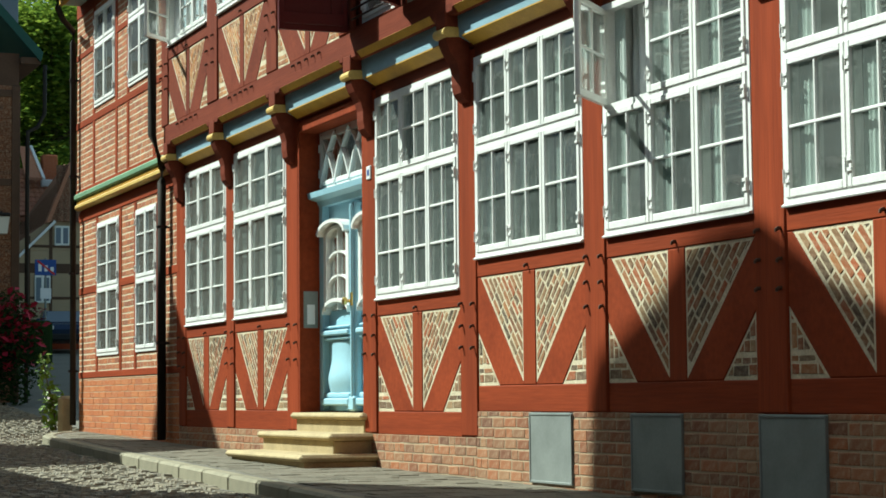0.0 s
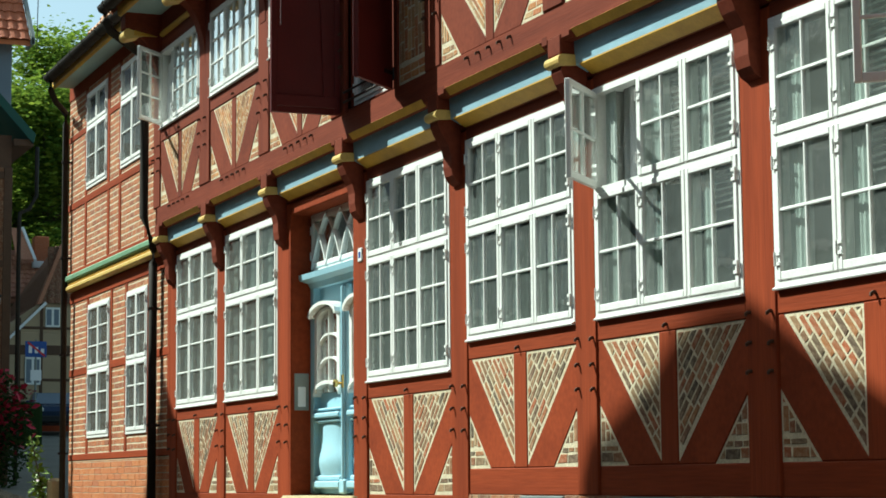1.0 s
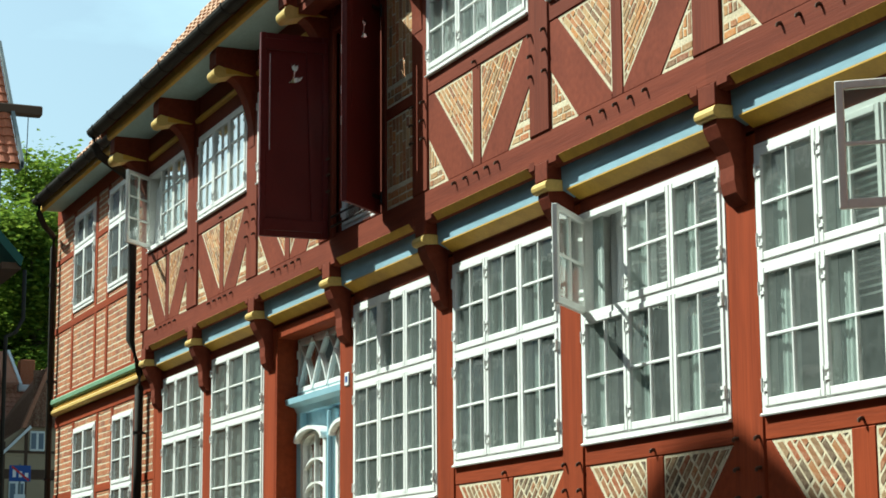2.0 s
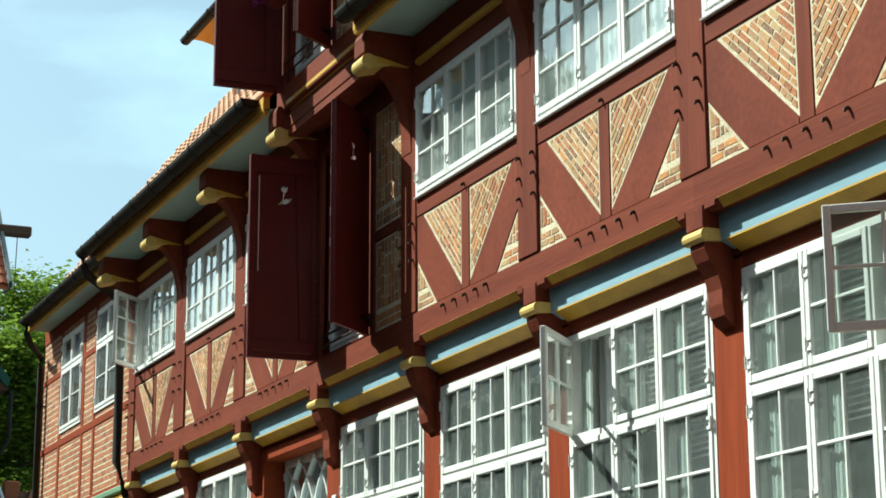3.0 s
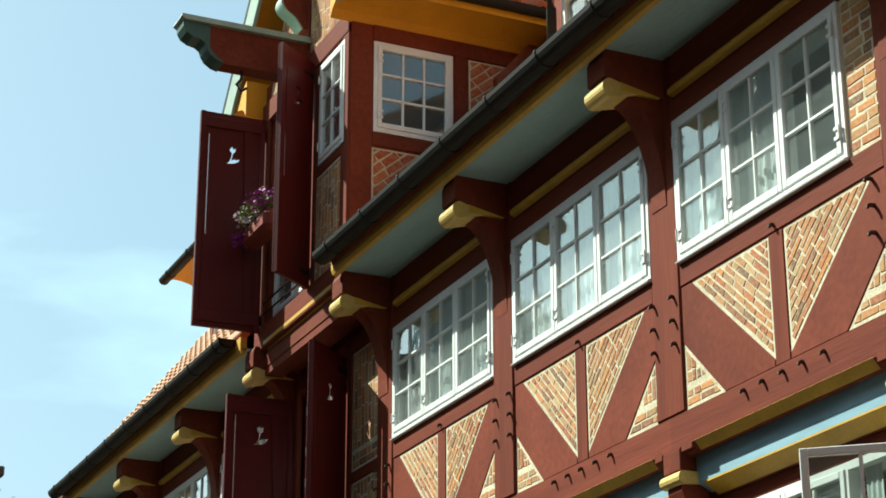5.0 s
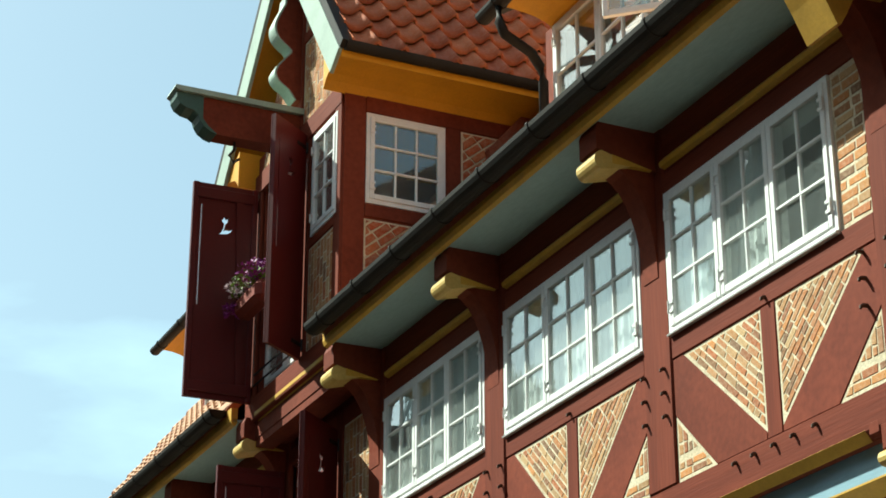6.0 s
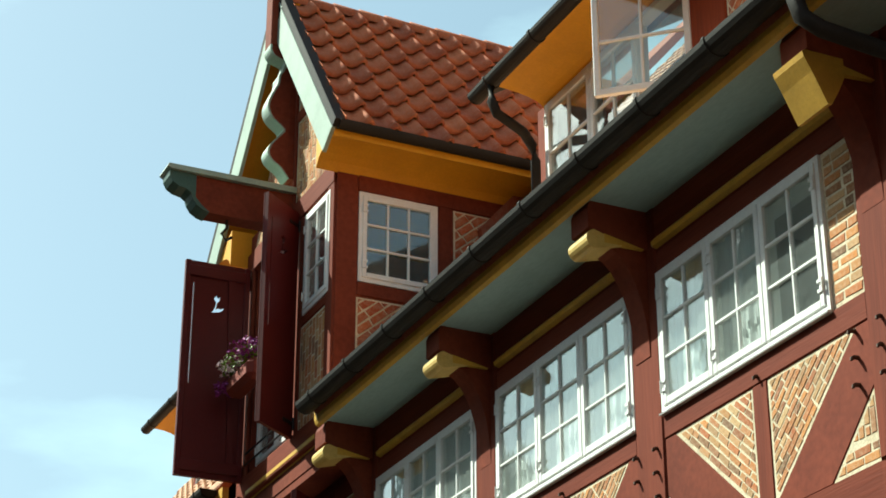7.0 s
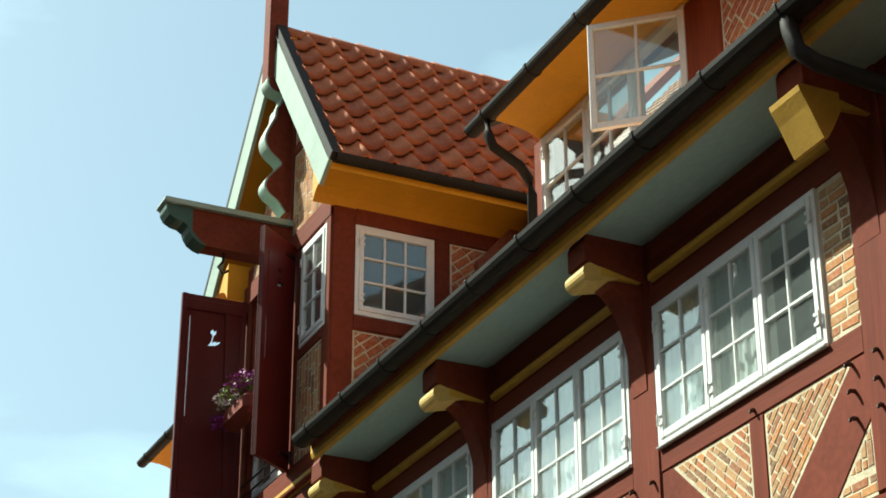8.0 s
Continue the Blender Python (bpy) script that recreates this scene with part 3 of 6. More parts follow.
def window(parent, x0, x1, z0, z1, y, cols, tiers, nx, nzs, opened=None, label="", sill=True, trim=0.05):
    """A casement window. cols: number of sashes across; tiers: heights at which a transom divides it; nzs: panes up, tier by tier."""
    bm = bmesh.new()
    fy0, fy1 = y - 0.016, y + 0.09
    xs, zs = [x0, x0 + trim], [z0, z0 + 0.06]
    for i in range(1, cols):
        x = x0 + trim + (x1 - x0 - 2 * trim) * i / cols
        xs += [x - 0.025, x + 0.025]
    for t in tiers:
        zs += [t - 0.03, t + 0.03]
    xs += [x1 - trim, x1]
    zs += [z1 - trim, z1]
    grid_frame(bm, xs, zs, fy0, fy1, lambda i, j: i % 2 == 0 or j % 2 == 0)
    frame_ob = part("window", bm, WHITE, parent, label or "white painted wooden casement window with small panes")
    if sill:
        bm = bmesh.new()
        extrude_x(bm, [(fy1, z0 - 0.016), (fy0 - 0.022, z0 - 0.016), (fy0 - 0.026, z0 - 0.006), (fy0 - 0.01, z0 + 0.006), (fy1, z0 + 0.006)], x0 + 0.003, x1 - 0.003)
        part("sill", bm, WHITE, frame_ob)
    edges = [z0 + 0.045] + [v for t in tiers for v in (t - 0.022, t + 0.022)] + [z1 - trim + 0.012]
    w = (x1 - x0 - 2 * trim) / cols
    for k in range(len(tiers) + 1):
        for i in range(cols):
            turn, side = (opened or {}).get((i, k), (0, 1 if i < cols / 2 else -1))
            sash(frame_ob, x0 + trim + w * i + (-0.012 if i == 0 else 0.004), x0 + trim + w * (i + 1) + (0.012 if i == cols - 1 else -0.004),
                 edges[2 * k], edges[2 * k + 1], y + 0.018, nx, nzs[k], turn, side)
    return frame_ob


def curtain(name, x0, x1, z0, z1, y, mat, label, amp=0.035, wave=0.13, top_at=None):
    bm = bmesh.new()
    n = max(8, int((x1 - x0) / wave * 8))
    cols = []
    ph = random.random() * 6
    for i in range(n + 1):
        x = x0 + (x1 - x0) * i / n
        yy = y + amp * math.sin(x / wave * math.tau + ph) + 0.4 * amp * math.sin(x / wave * 2.3 + ph)
        top = top_at(x) if top_at else z1
        cols.append([bm.verts.new((x + 0.002 * math.sin(k * 1.7 + x * 9), yy + 0.15 * amp * math.sin(k + x * 20), z0 + (top - z0) * k / 6)) for k in range(7)])
    for p, q in zip(cols, cols[1:]):
        for k in range(6):
            bm.faces.new((p[k], q[k], q[k + 1], p[k + 1]))
    return tagged(part(name, bm, mat, smooth=True), label, "curtain")


def wall_with_holes(name, x0, x1, z0, z1, y0, y1, holes, mat, parent):
    """A wall along x with rectangular openings (x0, x1, z0, z1) right through it."""
    bm = bmesh.new()
    xs = sorted({x0, x1, *(h[0] for h in holes), *(h[1] for h in holes)})
    zs = sorted({z0, z1, *(h[2] for h in holes), *(h[3] for h in holes)})
    grid_frame(bm, xs, zs, y0, y1, lambda i, j: not any(h[0] < (xs[i] + xs[i + 1]) / 2 < h[1] and h[2] < (zs[j] + zs[j + 1]) / 2 < h[3] for h in holes))
    return part(name, bm, mat, parent)


# window openings: x0, x1, z0, z1
LOWER = [(-25.67, -23.76, 1.88, 3.92), (-23.42, -21.35, 1.88, 3.92), (-18.48, -16.36, 1.88, 3.90), (-15.98, -13.86, 2.12, 3.91), (-13.5, -11.35, 2.12, 3.91), (-10.96, -8.81, 2.12, 3.91)]
UPPER = [(-25.68, -23.76, 5.63, 6.69), (-23.3, -21.32, 5.63, 6.69), (-20.93, -18.86, 5.63, 6.69), (-15.97, -13.86, 5.63, 6.69), (-13.5, -11.31, 5.63, 6.69), (-10.94, -8.95, 5.63, 6.69)]
DOOR = (-20.94, -18.82, 0.74, 3.88)
HATCH = (-18.45, -17.17, 4.62, 6.72)
wall_with_holes("wall", -26.05, -5.0, -0.4, SILL0, 0.03, 0.10, LOWER + [DOOR], RED, house)
wall_with_holes("inner_lining", -26.05, -5.0, 0.0, SILL0 - 0.05, 0.10, 0.30, LOWER + [DOOR], WHITE, house)
wall_with_holes("wall", -26.05, -5.0, SILL0, 7.3, YU + 0.03, YU + 0.10, UPPER + [HATCH], RED_UP, house)
wall_with_holes("inner_lining", -26.05, -5.0, SILL0 + 0.05, 7.28, YU + 0.10, YU + 0.27, UPPER + [HATCH], WHITE, house)

# rooms behind the windows
bm = bmesh.new()
cbox(bm, -26.05, -5.0, 4.6, 4.8, -0.4, 7.5, 0)
cbox(bm, -26.05, -5.0, 0.3, 4.6, 4.2, 4.4, 0)
cbox(bm, -26.05, -5.0, 0.03, 4.6, 7.3, 7.45, 0)
cbox(bm, -26.05, -5.0, 0.3, 4.6, 0.5, 0.6, 0)
for x in (-26.0, -21.2, -18.65, -16.17, -11.15, -5.1):
    cbox(bm, x - 0.05, x + 0.05, 0.3, 4.6, 0.6, 7.3, 0)
part("inner_shell", bm, ROOM, house)

# ---- lower storey timbers ----
for i, x in enumerate(POSTS):
    wide = {0: (-26.02, -25.67), 1: (-23.76, -23.42), 2: (-21.35, -20.94), 3: (-18.82, -18.48), 4: (-16.36, -15.98), 5: (-13.86, -13.5), 6: (-11.35, -10.96), 7: (-8.81, -8.42), 8: (-6.3, -5.95)}[i]
    base = 0.55 if i < 5 else 0.77
    timber("post", rect(*wide, base, 4.0), -0.012 - 0.004 * (i % 2), 0.06, c=0.012)
for i, (x0, x1, z0, z1) in enumerate(LOWER):
    low = 0.54 if z0 < 2 else 0.77
    timber("bottom_beam", rect(x0, x1, low, low + 0.225), 0.0, 0.06)
    timber("sill_rail", rect(x0, x1, z0 - 0.17, z0), -0.004, 0.06)
    truss(x0, x1, low + 0.225, z0 - 0.17, -0.002, i >= 3, 0.125, (0.06, 0.02), 0.02)
    # darker upper paint puts the jetty's shade into the lintel colour
    timber("lintel", rect(x0, x1, 3.92, 4.02), -0.006, 0.06, mat=RED_UP_BEAM)
    window(house, x0, x1, z0, z1, 0.0, 3, (3.10,), 1 if i < 2 else 2, (3 if i < 2 else 3 if i == 2 else 2, 2),
           {4: {(0, 1): (45, 1)}, 5: {(2, 1): (50, -1)}}.get(i))
for i, x in enumerate(POSTS):
    z = 1.74 if i < 5 else 1.99
    post_pegs(x, -0.014, (z, z - 0.20, z - 0.39))
timber("bottom_beam", rect(-21.35, -20.94, 0.54, 0.60), 0.0, 0.06)

# ---- jetty ----
for i, x in enumerate(POSTS):
    w = 0.115
    bm = bmesh.new()
    cbox(bm, x - w, x + w, YU - 0.008, 0.03, 4.19, SILL0 + 0.0, 0.01)
    con = part("console", bm, RED_UP, house)
    bm = bmesh.new()
    extrude_x(bm, [(0.0, 4.12)] + [(-0.235 + 0.045 * -math.cos(a) + 0.0, 4.145 + 0.045 * math.sin(a)) for a in [radians(k) for k in range(-90, 91, 30)]] + [(0.0, 4.19)], x - w - 0.012, x + w + 0.012)
    part("gold_roll", bm, PALE_SUNLIT_GOLD, con, "ochre painted rounded moulding")
    bm = bmesh.new()
    pts = [(0.0, 4.12), (-0.225, 4.12), (-0.225, 4.06), (-0.19, 3.98), (-0.125, 3.88), (-0.10, 3.79), (-0.10, 3.69), (-0.085, 3.61), (-0.05, 3.56), (0.0, 3.53)]
    extrude_x(bm, [(y - 0.01, z) for y, z in pts], x - 0.09, x + 0.09)
    part("bracket", bm, RED_UP, con)
for a, b in zip(POSTS, POSTS[1:]):
    bm = bmesh.new()
    extrude_x(bm, [(-0.02, 4.35), (-0.135, 4.35), (-0.125, 4.112), (-0.02, 4.06)], a + 0.115, b - 0.115)
    part("infill_board", bm, BLUE, house, "blue-grey painted infill board between joist ends")
    bm = bmesh.new()
    extrude_x(bm, [(0.02, 4.028), (-0.021, 4.028), (-0.129, 4.098), (-0.129, 4.11), (0.02, 4.11)], a + 0.2, b - 0.16)
    part("gold_moulding", bm, GOLD, house, "ochre painted chamfer under the boards")
    bm = bmesh.new()
    extrude_x(bm, [(YU - 0.007, 4.35), (YU + 0.042, 4.288), (YU + 0.07, 4.30), (YU + 0.012, 4.365)], a + 0.30, b - 0.26)
    part("gold_chamfer", bm, GOLD, house, "ochre painted chamfer of the sill beam")
    bm = bmesh.new()
    extrude_x(bm, [(YU - 0.004, SILL1), (YU - 0.004, 4.347), (YU + 0.045, 4.29), (YU + 0.1, 4.29), (YU + 0.1, SILL1)], a, b)
    part("sill_beam", bm, RED_UP_BEAM, house)
    for c, d in ((a + 0.11, a + 0.28), (b - 0.24, b - 0.11)):
        part("beam_stop", box(c, d, YU - 0.005, YU + 0.08, 4.293, 4.40, 0.02), RED_UP, house)
    # plate darkened with the upper paint to stand for shade below the jetty
    timber("sill_wall_plate", rect(a, b, 4.02, SILL0), -0.018, 0.05, mat=RED_UP_BEAM)

# ---- upper storey ----
UW = [(-26.02, -25.68), (-23.76, -23.3), (-21.32, -20.93), (-18.86, -18.45), (-16.33, -15.97), (-13.86, -13.5), (-11.31, -10.94), (-8.62, -8.25), (-6.3, -5.95)]
for i, (a, b) in enumerate(UW):
    timber("post", rect(a, b, SILL1, 7.3), YU - 0.014 - 0.004 * (i % 2), YU + 0.06, c=0.012)
    post_pegs(POSTS[i], YU - 0.016, (5.42, 5.25, 5.08))
for i, (x0, x1, z0, z1) in enumerate(UPPER):
    xr = UW[i if i < 3 else i + 1][1], UW[(i if i < 3 else i + 1) + 1][0]
    timber("sill_rail", rect(xr[0], xr[1], z0 - 0.18, z0), YU - 0.006, YU + 0.06)
    truss(xr[0], xr[1], SILL1, z0 - 0.18, YU - 0.002, i >= 3)
    timber("head_rail", rect(xr[0], xr[1], z1, 6.86), YU - 0.004, YU + 0.06)
    window(house, x0, x1, z0, z1, YU, 3, (), 2, (3,), {(0, 0): (45, 1)} if i == 0 else None)
brick_panel(rect(-8.95, -8.62, 5.63, 6.69), YU + 0.008, [(rect(-8.95, -8.62, 5.63, 6.69), 0, 0.072, 0.19, 0.017)], house, True)

# hatch bay
timber("post", rect(-17.17, -17.0, SILL1, 6.9), YU - 0.01, YU + 0.06)
timber("rail", rect(-17.0, -16.33, 5.45, 5.56), YU - 0.006, YU + 0.06)
timber("rail", rect(-18.45, -16.33, 6.74, 6.9), YU - 0.006, YU + 0.06)
for z0, z1 in ((SILL1, 5.45), (5.56, 6.74)):
    r = rect(-17.0, -16.33, z0, z1)
    brick_panel(r, YU + 0.01, [(rect(-17.0, -16.33, z0, z0 + 0.2), 0, 0.075, 0.19, 0.016), (rect(-17.0, -16.33, z0 + 0.19, z1), 90, 0.085, 0.2, 0.016)], house, True)
window(house, -18.43, -17.19, 4.64, 6.72, YU + 0.10, 2, (5.95,), 1, (2, 1), label="white glazed door leaves behind the open shutters", sill=False)
bm = bmesh.new()
for z in (4.68, 4.78):
    tube(bm, [(-18.43, YU - 0.03, z), (-17.19, YU - 0.03, z)], 0.012, 6)
part("hatch_rail", bm, IRON, house)


def shutter(hx, hy, z0, z1, turn, w, side):
    """A boarded shutter leaf with ledges and a cut-out tulip, hung at hx and standing open by turn degrees."""
    o = 0 if side > 0 else -w
    m = Matrix.Translation((hx, hy, 0)) @ Matrix.Rotation(radians(-turn * side), 4, "Z")
    h = z1 - z0
    zt = z0 + h * 0.80
    cx = o + w * 0.5
    # one boarded leaf with a slit and a tulip cut through it
    k = -1 if side > 0 else 1
    slit = o + (w * 0.86 if side > 0 else w * 0.14)
    tulip = [(-0.025, 0.06), (-0.035, 0.115), (-0.012, 0.10), (0.005, 0.13), (0.022, 0.10), (0.045, 0.115), (0.035, 0.06), (0.012, 0.04), (0.006, 0.0), (0.0, -0.035),
             (0.03, -0.015), (0.06, -0.02), (0.095, -0.005), (0.07, -0.05), (0.03, -0.075), (-0.03, -0.085), (-0.065, -0.09), (-0.03, -0.06), (-0.012, -0.02), (-0.004, 0.04)]
    bm = bmesh.new()
    for loop in (rect(o, o + w, z0, z1), rect(slit - 0.006, slit + 0.006, z0 + h * 0.42, z0 + h * 0.9), [(cx + k * u, zt + v) for u, v in tulip]):
        vs = [bm.verts.new((x, -0.02, z)) for x, z in loop]
        for a, b in zip(vs, vs[1:] + vs[:1]):
            bm.edges.new((a, b))
    bmesh.ops.triangle_fill(bm, use_beauty=True, edges=bm.edges[:])
    moved = bmesh.ops.extrude_face_region(bm, geom=bm.faces[:])["geom"]
    bmesh.ops.translate(bm, vec=(0, 0.04, 0), verts=[v for v in moved if isinstance(v, bmesh.types.BMVert)])
    leaf = part("shutter", bm, SHUTTER_RED, house, "dark red boarded shutter leaf standing open, with cut-out tulip")
    leaf.matrix_basis = m
    for q, (a, b, c, d) in enumerate(((o + 0.03, o + w - 0.03, z0 + 0.06, z0 + 0.18), (o + 0.03, o + w - 0.03, z1 - 0.18, z1 - 0.06), (o, o + 0.06, z0, z1), (o + w - 0.06, o + w, z0, z1))):
        part("batten", box(a, b, 0.02, 0.045 if q < 2 else 0.04, c, d, 0.006), SHUTTER_RED, leaf)
    bm = bmesh.new()
    s = 1 if side > 0 else -1
    prism(bm, [(cx - s * w * 0.36, z0 + 0.18), (cx - s * w * 0.26, z0 + 0.18), (cx - s * 0.12, z1 - 0.18), (cx - s * 0.2, z1 - 0.18)], 0.02, 0.04, 0)
    part("batten", bm, SHUTTER_RED, leaf)
    for z in (z0 + 0.15, z1 - 0.15):
        bm = bmesh.new()
        tube(bm, [(0, -0.03, z - 0.06), (0, -0.03, z + 0.06)], 0.018, 6)
        cbox(bm, min(0, s * 0.18), max(0, s * 0.18), -0.03, -0.02, z - 0.02, z + 0.02, 0.003)
        part("strap_hinge", bm, IRON, leaf)


shutter(-18.56, YU - 0.03, 4.57, 6.68, 92, 0.72, 1)
shutter(-17.12, YU - 0.03, 4.57, 6.72, 132, 0.70, -1)

# ---- eaves ----
EAVE_BAYS = [(-25.84, -23.59), (-23.59, -21.13), (-21.13, -18.72), (-16.13, -13.68), (-13.68, -11.15), (-11.15, -8.25), (-8.25, -5.0)]
for i, x in enumerate(POSTS):
    w = 0.125 if i != 7 else 0.135
    x = -8.45 if i == 7 else x
    bm = bmesh.new()
    extrude_x(bm, [(YU, 7.3), (YU, 6.90), (-0.60, 6.93), (-0.66, 6.98), (-0.74, 7.0), (-0.74, 7.16), (-0.72, 7.21), (YU, 7.21)][1:], x - w, x + w)
    con = part("eave_console", bm, RED_UP, house)
    bm = bmesh.new()
    big = i == 7
    if big:
        extrude_x(bm, [(-0.50, 6.97), (-0.77, 6.97), (-0.795, 6.955), (-0.785, 6.92), (-0.735, 6.83), (-0.69, 6.735), (-0.64, 6.63), (-0.61, 6.635), (-0.56, 6.72), (-0.50, 6.84)], x - w - 0.02, x + w + 0.02)
    else:
        extrude_x(bm, [(-0.45, 6.905)] + [(-0.69 - 0.075 * math.cos(a), 6.91 + 0.075 * math.sin(a)) for a in [radians(k) for k in range(-80, 81, 20)]] + [(-0.60, 6.955)], x - w - 0.012, x + w + 0.012)
    part("gold_roll", bm, GOLD if big else PALE_SUNLIT_GOLD, con, "ochre painted rounded moulding")
    for s in (-1, 1):
        bm = bmesh.new()
        edge = [(-0.74, 6.975), (-0.62, 6.86), (-0.27, 6.885)] if big else [(-0.62, 6.965), (-0.62, 6.895), (YU - 0.05, 6.90)]
        extrude_x(bm, edge, *sorted((x + s * (w - 0.03), x + s * (w + 0.014))))
        part("gold_edge", bm, GOLD, con, "ochre painted chamfered edge")
    bm = bmesh.new()
    n = 9
    curve = [(YU - 0.02 - 0.36 * (1 - math.sin(radians(90 * k / n))), 6.90 - 0.80 * (1 - math.cos(radians(90 * k / n)))) for k in range(n + 1)]
    extrude_x(bm, curve + [(YU + 0.02, 6.10), (YU + 0.02, 6.90)], x - w * 0.8, x + w * 0.8)
    part("bracket", bm, RED_UP, con)
for a, b in EAVE_BAYS:
    bm = bmesh.new()
    ring = [(YU, 6.875), (YU - 0.042, 6.89), (YU - 0.052, 6.92), (YU - 0.012, 6.965), (YU, 6.965)]
    loops = [[bm.verts.new((x, YU + (y - YU) * k, 6.92 + (z - 6.92) * k)) for y, z in ring] for x, k in ((a + 0.16, 0.05), (a + 0.23, 1), (b - 0.32, 1), (b - 0.25, 0.05))]
    for p, q in zip(loops, loops[1:]):
        for k in range(5):
            bm.faces.new((p[k - 1], p[k], q[k], q[k - 1]))
    bm.faces.new(loops[0])
    bm.faces.new(loops[-1])
    part("gold_bar", bm, GOLD, house, "ochre painted chamfer bar under the eaves")
    timber("eave_plate", rect(a, b, 6.86, 7.38), YU - 0.003, YU + 0.05)
    part("soffit", box(a, b, -0.80, YU - 0.0, 7.21, 7.24, 0.003), SOFFIT, house, "pale blue-grey boarded eaves soffit")
    bm = bmesh.new()
    extrude_x(bm, [(-0.75, 7.20), (-0.772, 7.165), (-0.805, 7.18), (-0.82, 7.22), (-0.82, 7.36), (-0.75, 7.36)], a, b)
    part("fascia", bm, GOLD, house, "ochre painted eaves fascia")


def gutter(parent, x0, x1, y, z, r=0.10):
    bm = bmesh.new()
    ang = [radians(k) for k in range(180, 361, 20)]
    outer = [(y + r * math.cos(a), z + r * math.sin(a)) for a in ang]
    inner = [(y + (r - 0.012) * math.cos(a), z + (r - 0.012) * math.sin(a)) for a in reversed(ang)]
    extrude_x(bm, outer + inner, x0, x1)
    extrude_x(bm, outer, x0, x0 + 0.01)
    extrude_x(bm, outer, x1 - 0.01, x1)
    g = part("gutter", bm, ZINC, parent, "dark weathered zinc gutter", smooth=False)
    x = x0 + 0.3
    while x < x1:
        bm = bmesh.new()
        extrude_x(bm, [(y + (r + 0.008) * math.cos(a), z + (r + 0.008) * math.sin(a)) for a in ang] + [(y + r, z + 0.015), (y - r, z + 0.015)], x, x + 0.03)
        part("gutter_bracket", bm, ZINC, g)
        x += 0.85
    return g


gutter(house, -26.2, -18.86, -0.92, 7.365)
gutter(house, -16.12, -5.0, -0.92, 7.365)


def pipe(parent, pts, r=0.045):
    bm = bmesh.new()
    tube(bm, pts, r, 10)
    p = part("downpipe", bm, ZINC, parent, "dark zinc downpipe", smooth=True)
    for k in range(1, len(pts)):
        a, b = Vector(pts[k - 1]), Vector(pts[k])
        if abs(b.z - a.z) > 1.5:
            z = max(a.z, b.z) - 0.6
            while z > min(a.z, b.z):
                bm = bmesh.new()
                tube(bm, [(a.x, a.y, z), (a.x, a.y, z - 0.04)], r + 0.012, 10)
                cbox(bm, a.x - 0.012, a.x + 0.012, a.y, a.y + 0.11, z - 0.035, z - 0.005, 0)
                part("pipe_clip", bm, IRON, p)
                z -= 1.6


pipe(house, [(-26.15, -0.92, 7.29), (-26.15, -0.92, 7.16), (-26.17, -0.84, 7.04), (-26.2, -0.55, 6.86), (-26.2, -0.38, 6.74), (-26.2, -0.34, 6.5), (-26.2, -0.34, 4.5), (-26.35, -0.16, 4.1), (-26.6, -0.10, 3.9), (-26.6, -0.10, 0.35)], 0.06)
pipe(house, [(-8.15, -0.93, 7.36), (-8.13, -0.94, 7.2), (-8.10, -0.92, 7.05), (-8.05, -0.82, 6.96), (-7.95, -0.55, 6.86), (-7.87, -0.40, 6.78), (-7.84, -0.36, 6.6), (-7.84, -0.36, 4.6)], 0.055)

# ---- main roof ----
def tile_sheet(name, p0, across, up, n_across, n_up, parent, mat, wave=0.045, lift=0.035):
    """A roof slope of pantiles as one mesh: every tile its own curved shell, lower edge proud."""
    bm = bmesh.new()
    nrm = across.cross(up).normalized()
    if nrm.z < 0:
        nrm = -nrm
    for j in range(n_up):
        for i in range(n_across):
            o = p0 + across * i + up * j
            top, low = [], []
            for k in range(5):
                f = k / 4
                prof = wave * (math.sin(f * math.tau * 0.75 - 0.6) * 0.5)
                a = o + across * (f * 1.08)
                low.append((a + nrm * (prof + lift), a + nrm * (prof + lift - 0.02)))
                top.append(a + up * 1.12 + nrm * (prof + 0.004))
            v = [bm.verts.new(q[0]) for q in low]
            w = [bm.verts.new(q) for q in top]
            u = [bm.verts.new(q[1]) for q in low]
            for k in range(4):
                bm.faces.new((v[k], v[k + 1], w[k + 1], w[k]))
                bm.faces.new((u[k], u[k + 1], v[k + 1], v[k]))
    return tagged(part(name, bm, mat, parent), kind="stuff")


def slab(name, pts, down, mat, parent):
    bm = bmesh.new()
    a = [bm.verts.new(p) for p in pts]
    b = [bm.verts.new(Vector(p) + Vector(down)) for p in pts]
    for i in range(len(a)):
        bm.faces.new((a[i - 1], a[i], b[i], b[i - 1]))
    bm.faces.new(a)
    bm.faces.new(list(reversed(b)))
    return part(name, bm, mat, parent)


RISE = Vector((0, 0.615, 0.7885))
